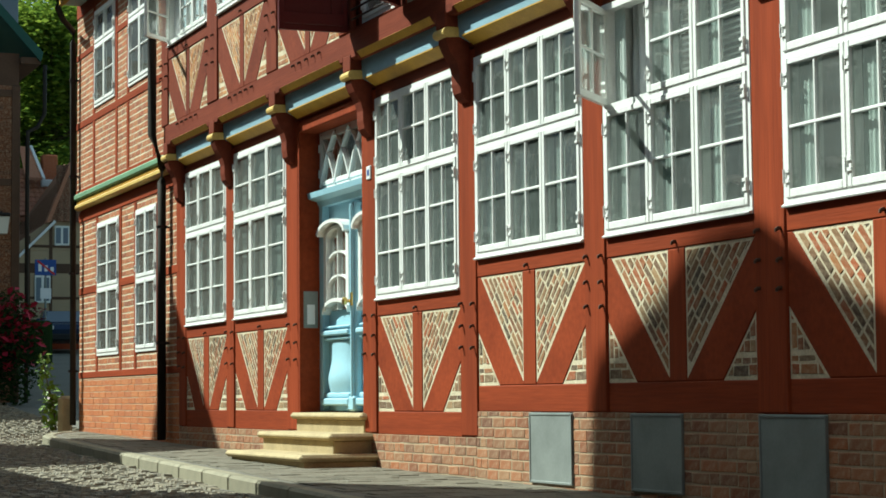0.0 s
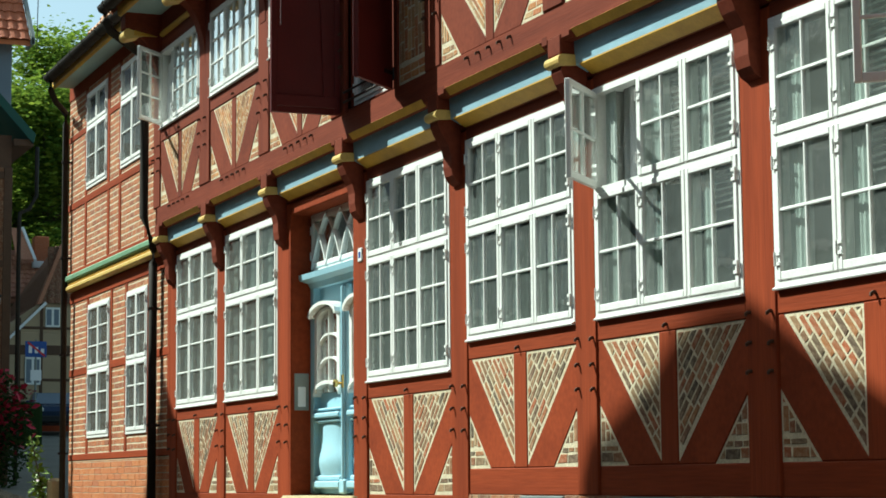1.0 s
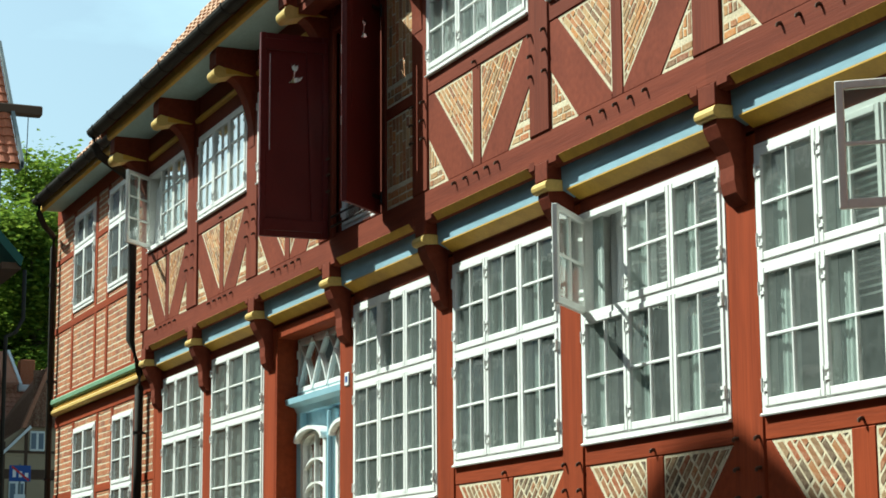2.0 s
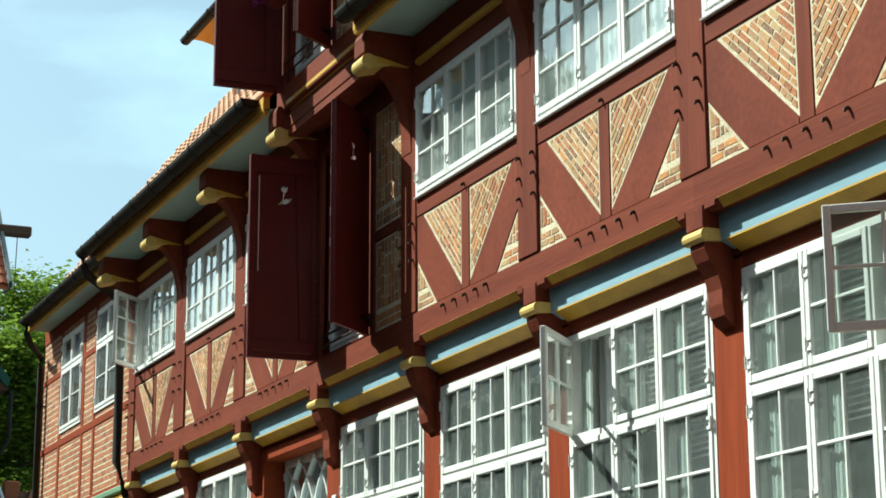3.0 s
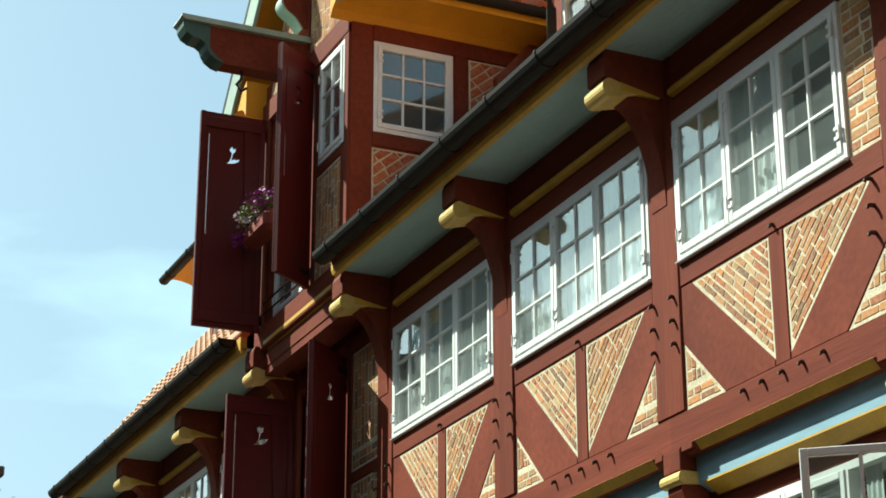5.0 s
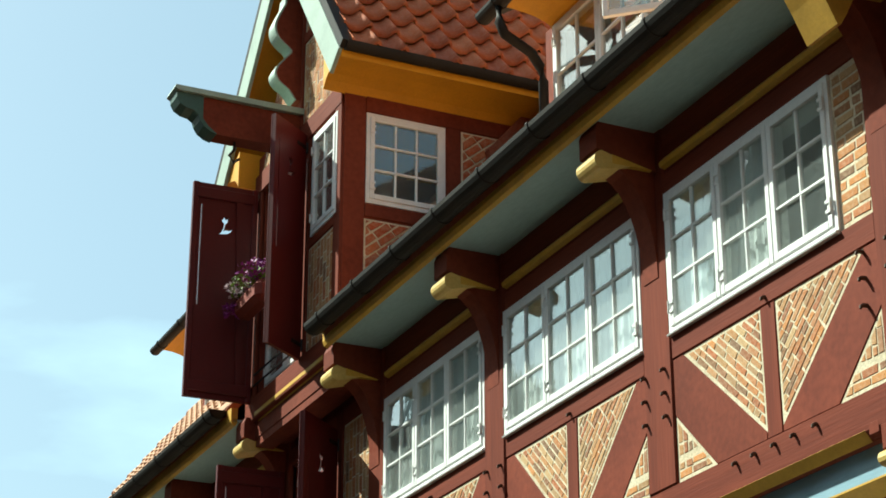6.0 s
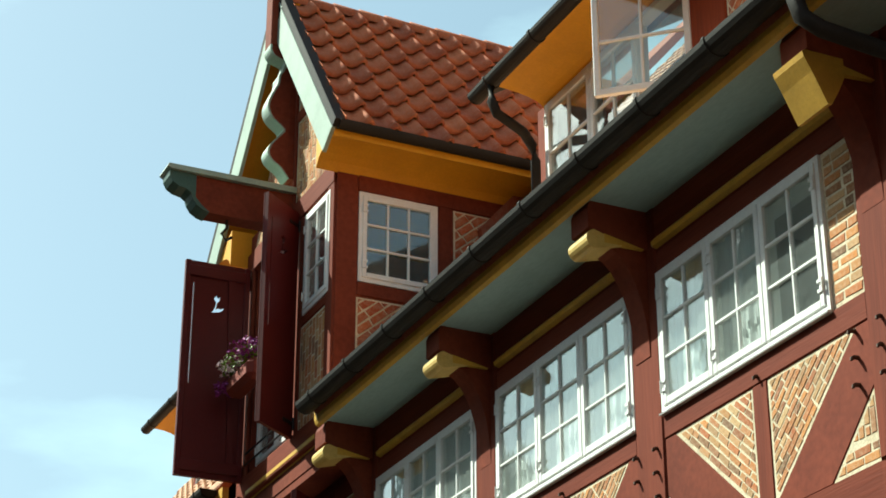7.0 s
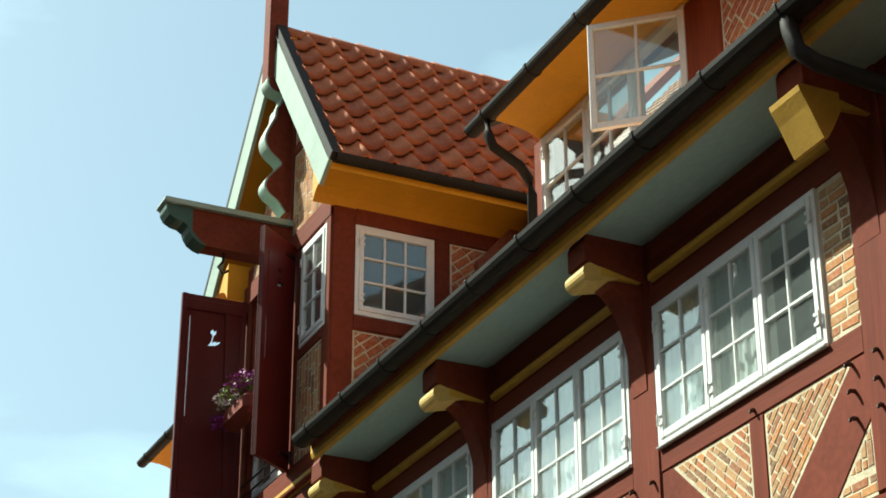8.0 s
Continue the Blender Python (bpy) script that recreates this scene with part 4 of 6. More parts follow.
for x0, x1, zz, n, rise in ((-26.2, -18.86, 7.37, 22, RISE), (-16.1, -5.0, 7.33, 22, Vector((0, 0.655, 0.7556)))):
    yr, zr = -0.84 + rise.y * 0.33 * n, zz + rise.z * 0.33 * n
    slab("roof", [(x0, yr, zr - 0.02), (x1, yr, zr - 0.02), (x1, 9.5, 7.4), (x0, 9.5, 7.4)], (0, 0, -0.1), TILE, house)
    slab("roof", [(x0, -0.84, zz), (x1, -0.84, zz), (x1, yr, zr), (x0, yr, zr)], (0, 0.03, -0.10), TILE, house)
    tile_sheet("roof_tiles", Vector((x0, -0.84, zz)), Vector((0.22, 0, 0)), rise * 0.33, int((x1 - x0) / 0.22), n, house, SUNLIT_WEATHERED_TILE_I)
slab("roof", [(-18.86, 0.9, 9.54), (-16.1, 0.9, 9.54), (-16.1, 4.3, 13.59), (-18.86, 4.3, 13.59)], (0, 0.03, -0.1), TILE, house)
bm = bmesh.new()
cbox(bm, -26.05, -25.8, 0.3, 9.0, -0.3, 7.3, 0)
cbox(bm, -5.25, -5.0, 0.3, 9.0, -0.3, 7.3, 0)
cbox(bm, -26.05, -5.0, 8.8, 9.0, -0.3, 7.3, 0)
part("wall", bm, RED, house)

# ---- hoist dormer ----
DX0, DX1, DY = -18.72, -16.2, -0.64
DC = (DX0 + DX1) / 2
EZ, RZ = 10.25, 12.54
wall_with_holes("dormer_front", DX0, DX1, 6.9, 9.95, DY + 0.03, DY + 0.22, [(-18.5, -17.22, 7.47, 9.80), (-16.98, -16.3, 8.64, 9.74)], RED_UP, house)
bm = bmesh.new()
extrude_y(bm, [(DX0, 9.95), (DX1, 9.95), (DC, RZ - 0.15)], DY + 0.03, DY + 0.2)
part("gable_wall", bm, RED_UP, house)
timber("post", rect(-16.38, DX1, 7.2, 10.0), DY - 0.012, DY + 0.1)
timber("post", rect(-17.22, -17.06, 7.4, 9.8), DY - 0.008, DY + 0.1)
timber("post", rect(DX0, -18.52, 7.2, 9.95), DY - 0.012, DY + 0.1)
timber("rail", rect(-17.06, -16.38, 8.54, 8.64), DY - 0.006, DY + 0.1)
timber("rail", rect(DX0, DX1, 9.78, 10.02), DY - 0.018, DY + 0.1)
timber("dormer_sill_beam", rect(DX0 - 0.02, DX1 + 0.02, 7.16, 7.44), DY - 0.03, DY + 0.15, c=0.02)
bm = bmesh.new()
extrude_x(bm, [(DY - 0.032, 7.24), (DY - 0.035, 7.20), (DY + 0.03, 7.14), (DY + 0.08, 7.14), (DY + 0.08, 7.24)], DX0 + 0.3, DX1 - 0.3)
part("gold_chamfer", bm, GOLD, house, "ochre painted chamfer of the dormer beam")
part("dormer_floor", box(DX0, DX1, DY + 0.02, YU, 6.98, 7.16, 0.004), RED_UP, house)
r = rect(-17.06, -16.38, 7.44, 8.54)
brick_panel(r, DY + 0.008, [(r, 90, 0.085, 0.2, 0.016)], house, True)
window(house, -16.98, -16.30, 8.64, 9.74, DY, 1, (), 2, (3,), sill=False)
window(house, -18.48, -17.24, 7.5, 9.78, DY + 0.10, 2, (8.95,), 1, (2, 1), sill=False, label="white glazed door leaves behind the open shutters")
bm = bmesh.new()
for z in (7.54, 7.66):
    tube(bm, [(-18.48, DY - 0.03, z), (-17.24, DY - 0.03, z)], 0.012, 6)
part("hatch_rail", bm, IRON, house)
shutter(-18.6, DY - 0.03, 7.38, 9.80, 92, 0.72, 1)
shutter(-17.16, DY - 0.03, 7.40, 9.84, 127, 0.58, -1)
# gable brickwork either side of the king post
for s in (1, -1):
    hull = [(DC + s * 0.12, 10.03), (DC + s * 1.13, 10.03), (DC + s * 0.12, 12.2)]
    cut = [(DC + s * 0.12, 10.03), (DC + s * 1.1, 10.03), (DC + s * 0.66, 11.0), (DC + s * 0.12, 11.0)]
    brick_panel(cut, DY + 0.012, [(cut, 90, 0.052, 0.15, 0.011)], house, True, UPPER_BRICK, UPPER_BRICK_I, name="gable_panel")
    cut = [(DC + s * 0.12, 11.12), (DC + s * 0.60, 11.12), (DC + s * 0.12, 12.15)]
    brick_panel(cut, DY + 0.012, [(cut, 90, 0.052, 0.15, 0.011)], house, True, UPPER_BRICK, UPPER_BRICK_I, name="gable_panel")
timber("king_post", rect(DC - 0.12, DC + 0.12, 10.02, 12.4), DY - 0.02, DY + 0.1)
timber("collar", rect(DC - 0.62, DC + 0.62, 11.0, 11.12), DY - 0.006, DY + 0.1)
# hanging finial post with carved green drops
part("finial_post", box(DC - 0.10, DC + 0.10, -0.97, -0.76, 11.9, 13.9, 0.012), RED_UP, house)
bm = bmesh.new()
SCROLL = [(-0.86, 12.05), (-0.95, 11.95), (-0.975, 11.86), (-0.93, 11.78), (-0.80, 11.73), (-0.82, 11.62), (-0.86, 11.55), (-0.87, 11.45), (-0.91, 11.36), (-0.965, 11.22),
        (-0.97, 11.12), (-0.92, 11.02), (-0.79, 10.91), (-0.84, 10.82), (-0.93, 10.70), (-0.955, 10.60), (-0.91, 10.52), (-0.81, 10.45), (-0.73, 10.34)]
prof = [SCROLL[0]]
for k in range(len(SCROLL) - 1):
    p0, p1, p2, p3 = (Vector(SCROLL[min(max(k + d, 0), len(SCROLL) - 1)]) for d in (-1, 0, 1, 2))
    for u in (0.33, 0.67, 1.0):
        prof.append(tuple(0.5 * (2 * p1 + (p2 - p0) * u + (2 * p0 - 5 * p1 + 4 * p2 - p3) * u ** 2 + (3 * p1 - p0 - 3 * p2 + p3) * u ** 3)))
core = [(y + 0.016, z) for y, z in prof[1:]] + [(-0.66, 10.34), (-0.66, 12.0)]
prof = prof[1:] + [(y + 0.022, z) for y, z in reversed(prof[1:])]
extrude_x(bm, prof, DC - 0.095, DC + 0.095)
bm2 = bmesh.new()
extrude_x(bm2, core, DC - 0.088, DC + 0.088)
part("pendant_core", bm2, RED_UP, house)
part("carved_bracket", bm, GREEN, house, "pale green carved pendant on the gable")
part("pendant_board", box(DC - 0.09, DC + 0.09, -0.74, DY - 0.02, 10.5, 12.0, 0.01), RED_UP, house)


def dormer_side(x, s):
    y1 = 2.2
    bm = bmesh.new()
    hy = [(-0.39, 0.46, 8.75, 9.72)]
    ys = [DY + 0.02, -0.39, 0.46, y1]
    for a, b in zip(ys, ys[1:]):
        if a == -0.39 and s > 0:
            cbox(bm, x - 0.2, x, a, b, 7.3, 8.75, 0)
            cbox(bm, x - 0.2, x, a, b, 9.72, EZ, 0)
        else:
            cbox(bm, x - (0.2 if s > 0 else 0), x + (0 if s > 0 else 0.2), a, b, 7.3, EZ, 0)
    part("dormer_side_wall", bm, RED_UP, house)


dormer_side(DX1, 1)
dormer_side(DX0, -1)
for (a, b), (c, d) in (((-0.63, -0.40), (7.4, 9.9)), ((0.48, 0.62), (8.0, 9.9)), ((-0.40, 2.0), (8.60, 8.74)), ((-0.40, 2.0), (9.73, 9.95))):
    part("stud", box(DX1 - 0.05, DX1 + 0.012 + 0.002 * (b - a), a, b, c, d, 0.008), RED_UP, house)


def side_window():
    w = window(house, -0.425, 0.425, 8.75, 9.72, 0.0, 1, (), 3, (3,), sill=False)
    w.matrix_basis = Matrix.Translation((DX1, 0.035, 0)) @ Matrix.Rotation(radians(90), 4, "Z")


side_window()


def side_panel(y0, y1, z0, z1):
    r = rect(y0, y1, z0, z1)
    bm = bmesh.new()
    prism(bm, r, -0.004, 0.05, 0)
    p = part("brick_panel", bm, MORTAR, house)
    rest = bmesh.new()
    for q in bricks_in(inset(ccw(r), 0.02), 40, 0.088, 0.2, 0.018):
        prism(rest, q, -0.014, 0.0, 0.003)
    b = part("brick_infill", rest, BRIGHT_BRICK, p)
    tagged(b, kind="stuff")
    p.matrix_basis = Matrix.Translation((DX1, 0, 0)) @ Matrix.Rotation(radians(90), 4, "Z")


side_panel(-0.40, 2.0, 7.6, 8.58)
side_panel(0.64, 2.0, 8.75, 9.72)
# roof slopes, soffits, barge boards
OUT = 0.49
for s in (1, -1):
    ex = DX1 + OUT if s > 0 else DX0 - 0.75
    wx = DX1 if s > 0 else DX0
    ez = 10.10 if s > 0 else 10.02
    slab("dormer_roof", [(ex, -0.86, ez), (ex, 4.0, ez), (DC, 4.0, RZ), (DC, -0.86, RZ)], (0, 0, -0.09), ORANGE, house)
    bm = bmesh.new()
    cove = [(wx + s * 0.005, 9.88)] + [(wx + s * (0.02 + OUT * 0.96 * (1 - math.cos(radians(k)))), 9.88 + 0.19 * math.sin(radians(k))) for k in range(10, 91, 16)] + [(wx + s * 0.0, 10.30)]
    extrude_y(bm, cove, -0.855, 3.0)
    part("cove_soffit", bm, ORANGE, house, "orange-ochre painted coved eaves soffit")
    # barge board
    bm = bmesh.new()
    d = Vector((ex - DC, ez - RZ)).normalized()
    nn = Vector((d.y, -d.x)) * s
    nn = nn if nn.y < 0 else -nn
    a, b = Vector((DC, RZ + 0.03)), Vector((ex + s * 0.03, ez - 0.02))
    q = [tuple(a), tuple(b), tuple(b + nn * 0.25 + Vector((-s * 0.03, -0.02))), tuple(a + nn * 0.25 + Vector((0, -0.08)))]
    prism(bm, q, -0.90, -0.86, 0.006)
    part("barge_board", bm, GREEN, house, "pale green painted barge board")
    bm = bmesh.new()
    prism(bm, [(p.x, p.y) for p in (a - nn * 0.10, b - nn * 0.10, b - nn * 0.004, a - nn * 0.004)], -0.895, -0.78, 0.005)
    part("verge_flashing", bm, ZINC, house, "dark metal flashing along the verge")
    bm = bmesh.new()
    prism(bm, [(p.x, p.y) for p in (a + nn * 0.05, b + nn * 0.05, b + nn * 0.10, a + nn * 0.10)], -0.86, DY, 0)
    part("verge_soffit", bm, ORANGE, house, "orange-ochre painted verge soffit")
    bm = bmesh.new()
    ang = [radians(k) for k in range(180, 361, 20)]
    gx = ex + s * 0.05
    extrude_y(bm, [(gx + 0.075 * math.cos(t), ez + 0.04 + 0.075 * math.sin(t)) for t in ang] + [(gx + 0.063 * math.cos(t), ez + 0.04 + 0.063 * math.sin(t)) for t in reversed(ang)], -0.84, 3.0)
    part("gutter", bm, ZINC, house, "dark zinc dormer gutter")

# ---- second dormer ----
SY = 0.2
wall_with_holes("dormer_front", -13.55, -8.4, 8.0, 9.42, SY + 0.02, SY + 0.2, [(-13.36, -10.98, 8.35, 9.38)], RED_UP, house)
part("dormer_cheek", box(-13.55, -13.35, SY + 0.2, 3.0, 8.0, 9.5, 0), RED_UP, house)
window(house, -13.36, -10.98, 8.35, 9.38, SY, 3, (), 2, (2,), {(2, 0): (47, -1)}, sill=False)
timber("post", rect(-10.98, -10.5, 8.1, 9.36), SY - 0.01, SY + 0.1)
r = rect(-10.5, -8.6, 8.1, 9.36)
brick_panel(r, SY + 0.01, [(r, 35, 0.085, 0.2, 0.016)], house, False, mat_i=BRIGHT_BRICK)
bm = bmesh.new()
extrude_x(bm, [(SY + 0.02, 9.38)] + [(SY - 0.50 * (1 - math.cos(radians(k))), 9.38 + 0.115 * math.sin(radians(k))) for k in range(0, 91, 15)] + [(SY + 0.02, 9.6)], -13.40, -8.0)
part("cove_soffit", bm, ORANGE, house, "orange-ochre painted coved eaves soffit")
slab("dormer_roof", [(-13.60, -0.34, 9.50), (-8.0, -0.34, 9.50), (-8.0, 3.4, 11.9), (-13.60, 3.4, 11.9)], (0, 0, -0.06), ZINC, house)
gutter(house, -13.62, -8.0, -0.36, 9.48, 0.08)
pipe(house, [(-13.29, -0.37, 9.43), (-13.28, -0.37, 9.26), (-13.28, -0.32, 9.15), (-13.37, -0.02, 9.08), (-13.42, 0.09, 8.99), (-13.42, 0.12, 8.85), (-13.42, 0.12, 7.9)], 0.045)

# ---- dormer beyond the hoist bay ----
LX = -23.05
wall_with_holes("dormer_front", LX, -18.9, 8.0, 9.36, SY + 0.02, SY + 0.2, [(LX + 0.2, LX + 1.4, 8.35, 9.33)], RED_UP, house)
part("dormer_cheek", box(LX, LX + 0.2, SY + 0.2, 2.4, 8.0, 9.5, 0), RED_UP, house)
window(house, LX + 0.2, LX + 1.4, 8.35, 9.33, SY, 2, (), 2, (2,), sill=False)
bm = bmesh.new()
extrude_x(bm, [(SY + 0.02, 9.33)] + [(SY - 0.46 * (1 - math.cos(radians(k))), 9.33 + 0.26 * math.sin(radians(k))) for k in range(0, 91, 15)] + [(SY + 0.02, 9.6)], LX - 0.25, -18.9)
part("cove_soffit", bm, ORANGE, house, "orange-ochre painted coved eaves soffit")
slab("dormer_roof", [(LX - 0.3, -0.32, 9.62), (-18.9, -0.32, 9.62), (-18.9, 3.0, 11.6), (LX - 0.3, 3.0, 11.6)], (0, 0, -0.06), ZINC, house)
gutter(house, LX - 0.4, -18.9, -0.33, 9.62, 0.07)

# ---- brick house ----
BX0, BX1 = -32.35, -26.04
BYU = -0.05
BLOW = [(-30.98, -29.52, 1.60, 3.70), (-28.45, -27.25, 1.60, 3.68)]
BUP = [(-31.0, -29.6, 5.55, 7.10), (-28.72, -27.3, 5.55, 7.10)]
wall_with_holes("wall", BX0, BX1, -0.2, 4.05, 0.03, 0.28, BLOW, RED, brick_house)
wall_with_holes("wall", BX0, BX1, 4.05, 7.5, BYU + 0.03, BYU + 0.28, BUP, RED, brick_house)
bm = bmesh.new()
cbox(bm, BX0, BX0 + 0.25, 0.28, 9.0, -0.2, 7.5, 0)
cbox(bm, BX0, BX1, 4.2, 4.4, -0.2, 7.5, 0)
cbox(bm, BX0, BX1, 0.28, 4.2, 4.0, 4.2, 0)
cbox(bm, BX0, BX1, 0.28, 4.2, 7.3, 7.5, 0)
part("inner_shell", bm, ROOM, brick_house)


def frame_wall(cols, rows, y, holes, near):
    """Brick fields between thin timbers, leaving the windows free."""
    for x in cols[1:]:
        timber("stud", rect(x - 0.07, x + 0.07, rows[0][0], rows[-1][1]), y - 0.004, y + 0.05, brick_house)
    for x0, x1 in zip(cols, cols[1:]):
        for z0, z1 in rows:
            hole = next((h for h in holes if h[0] < (x0 + x1) / 2 < h[1]), None)
            fields = [(x0 + 0.07, x1 - 0.07, z0, z1)]
            if hole and hole[2] < z1 - 0.05 and hole[3] > z0 + 0.05:
                fields = [(x0 + 0.07, hole[0], z0, z1), (hole[1], x1 - 0.07, z0, z1), (hole[0], hole[1], z0, hole[2]), (hole[0], hole[1], hole[3], z1)]
            for a, b, c, d in fields:
                if b - a > 0.06 and d - c > 0.06:
                    r = rect(a, b, c, d)
                    brick_panel(r, y + 0.008, [(r, 0, 0.092, 0.26, 0.021)], brick_house, near, WALL_BRICK, WALL_BRICK_I, border=0.01)


frame_wall([BX0 - 0.06, -31.05, -29.45, -28.52, -27.18, -26.11], [(1.36, 2.62), (2.74, 3.82)], 0.0, BLOW, False)
frame_wall([BX0 - 0.06, -31.07, -29.53, -28.79, -27.23, -26.11], [(4.35, 5.35), (5.47, 6.5), (6.6, 7.2)], BYU, BUP, False)
for z0, z1, y in ((1.26, 1.36, -0.006), (2.62, 2.74, -0.006), (3.82, 4.0, -0.008)):
    xs = [BX0] + sorted(v for h in BLOW if h[2] < z1 and h[3] > z0 for v in h[:2]) + [BX1]
    for a, b in zip(xs[::2], xs[1::2]):
        timber("rail", rect(a, b, z0, z1), y, 0.05, brick_house)
for z0, z1 in ((4.25, 4.35), (5.35, 5.47), (6.5, 6.6), (7.2, 7.5)):
    xs = [BX0] + sorted(v for h in BUP if h[2] < z1 - 0.01 and h[3] > z0 + 0.01 for v in h[:2]) + [BX1]
    for a, b in zip(xs[::2], xs[1::2]):
        timber("rail", rect(a, b, z0, z1), BYU - 0.006, 0.05, brick_house)
r = rect(BX0, BX1, 0.25, 1.26)
brick_panel(r, 0.006, [(r, 0, 0.095, 0.42, 0.010)], brick_house, False, WALL_BRICK, BASE_BRICK_I, name="brick_plinth", mortar=PLINTH_MORTAR)
for (a, b, c, d), tz in zip(BLOW, (2.66, 2.66)):
    window(brick_house, a, b, c, d, 0.0, 2, (tz,), 1, (3, 3), sill=False)
for a, b, c, d in BUP:
    window(brick_house, a, b, c, d, BYU, 2, (6.55,), 1, (2, 1), sill=False)
for q, (y, z0, z1, mat) in enumerate(((-0.12, 4.02, 4.10, PALE_SUNLIT_GOLD), (-0.09, 4.10, 4.17, GOLD), (-0.13, 4.17, 4.27, CORNICE_GREEN))):
    part("cornice", box(BX0 - 0.05, BX1, y, 0.03, z0, z1, 0.02), mat, brick_house, "ochre and green painted storey cornice")
gutter(brick_house, BX0 + 0.3, -26.2, -0.47, 7.56)
part("soffit", box(BX0 + 0.25, -26.05, -0.38, BYU, 7.40, 7.43, 0.003), SOFFIT, brick_house, "pale blue-grey boarded eaves soffit")
bm = bmesh.new()
extrude_x(bm, [(-0.34, 7.39), (-0.37, 7.365), (-0.40, 7.40), (-0.40, 7.54), (-0.34, 7.54)], BX0 + 0.25, -26.05)
part("fascia", bm, GOLD, brick_house)
slab("roof", [(BX0 + 0.2, -0.40, 7.53), (-26.2, -0.40, 7.53), (-26.2, 4.3, 13.66), (BX0 + 0.2, 4.3, 13.66)], (0, 0.03, -0.1), TILE, brick_house)
slab("roof", [(BX0 + 0.2, 4.3, 13.66), (-26.2, 4.3, 13.66), (-26.2, 9.2, 7.4), (BX0 + 0.2, 9.2, 7.4)], (0, 0.03, -0.1), TILE, brick_house)
tile_sheet("roof_tiles", Vector((BX0 + 0.2, -0.40, 7.54)), Vector((0.22, 0, 0)), RISE * 0.33, 26, 22, brick_house, SUNLIT_WEATHERED_TILE_I)
pipe(brick_house, [(BX0 + 0.45, -0.47, 7.47), (BX0 + 0.45, -0.47, 7.32), (BX0 + 0.3, -0.35, 7.15), (BX0 + 0.12, -0.14, 7.0), (BX0 + 0.12, -0.14, 6.8), (BX0 + 0.12, -0.12, 0.5)], 0.05)

# ---- plinth ----
plinth = thing("brick_plinth", (0, 0, 0), "weathered red-brown brick plinth under the timber frame", "wall", kind="structure")
PL = [(-16.02, -8.0, 0.0, 0.77), (-26.0, -20.95, 0.1, 0.54), (-18.75, -16.02, 0.1, 0.54), (-8.0, -5.0, 0, 0.77)]
VENTS = [(-14.9, -14.11), (-13.12, -12.35), (-11.32, -10.53)]
for a, b, c, d in PL:
    xs = [a] + [v for vt in VENTS if a < vt[0] < b for v in vt] + [b]
    for p, q in zip(xs[::2], xs[1::2]):
        r = rect(p, q, c, d)
        brick_panel(r, -0.004, [(r, 0, 0.090, 0.245, 0.014)], plinth, True, PLINTH_BRICK, border=0.002, mortar=PLINTH_MORTAR)
    for p, q in zip(xs[1::2], xs[2::2]):
        r = rect(p, q, c, 0.2)
        brick_panel(r, -0.004, [(r, 0, 0.090, 0.245, 0.014)], plinth, True, PLINTH_BRICK, border=0.002, mortar=PLINTH_MORTAR)
for a, b in VENTS:
    v = tagged(part("vent_cover", box(a, b, -0.02, 0.05, 0.19, 0.765, 0.006), GREYMETAL), "grey sheet-metal cellar hatch cover set in the brick plinth", "vent cover", "cellar hatch covers")
    for p, q, c, d in ((a, a + 0.022, 0.19, 0.765), (b - 0.022, b, 0.19, 0.765), (a + 0.022, b - 0.022, 0.743, 0.765), (a + 0.022, b - 0.022, 0.19, 0.212)):
        part("rim", box(p, q, -0.026, -0.018, c, d, 0.004), GREYMETAL, v)

# ---- door ----
dx0, dx1, dz0, dz1 = DOOR
YD = 0.24
for a, b, c, d in ((dx0 - 0.01, dx0 + 0.06, 0.74, 3.95), (dx1 - 0.06, dx1 + 0.01, 0.74, 3.95), (dx0 + 0.06, dx1 - 0.06, 3.86, 3.98)):
    part("door_surround", box(a, b, -0.012, YD + 0.2, c, d, 0.01), RED, house)
door = part("door", box(dx0 + 0.06, dx1 - 0.06, YD + 0.06, YD + 0.12, 0.76, 3.06, 0.004), DOOR_BLUE, house, "light blue carved double front door with arched glazing")
mid = -19.78
for x in (dx0 + 0.10, dx1 - 0.10):
    part("door_frame", box(x - 0.06, x + 0.06, YD - 0.02, YD + 0.07, 0.76, 3.06, 0.012), DOOR_BLUE, door)
bm = bmesh.new()
cbox(bm, mid - 0.07, mid + 0.07, YD - 0.02, YD + 0.06, 0.76, 3.0, 0.02)
cbox(bm, mid - 0.035, mid + 0.035, YD - 0.055, YD - 0.01, 0.86, 2.98, 0.02)
cbox(bm, mid - 0.09, mid + 0.09, YD - 0.06, YD, 0.76, 0.92, 0.02)
part("meeting_stile", bm, DOOR_BLUE, door)
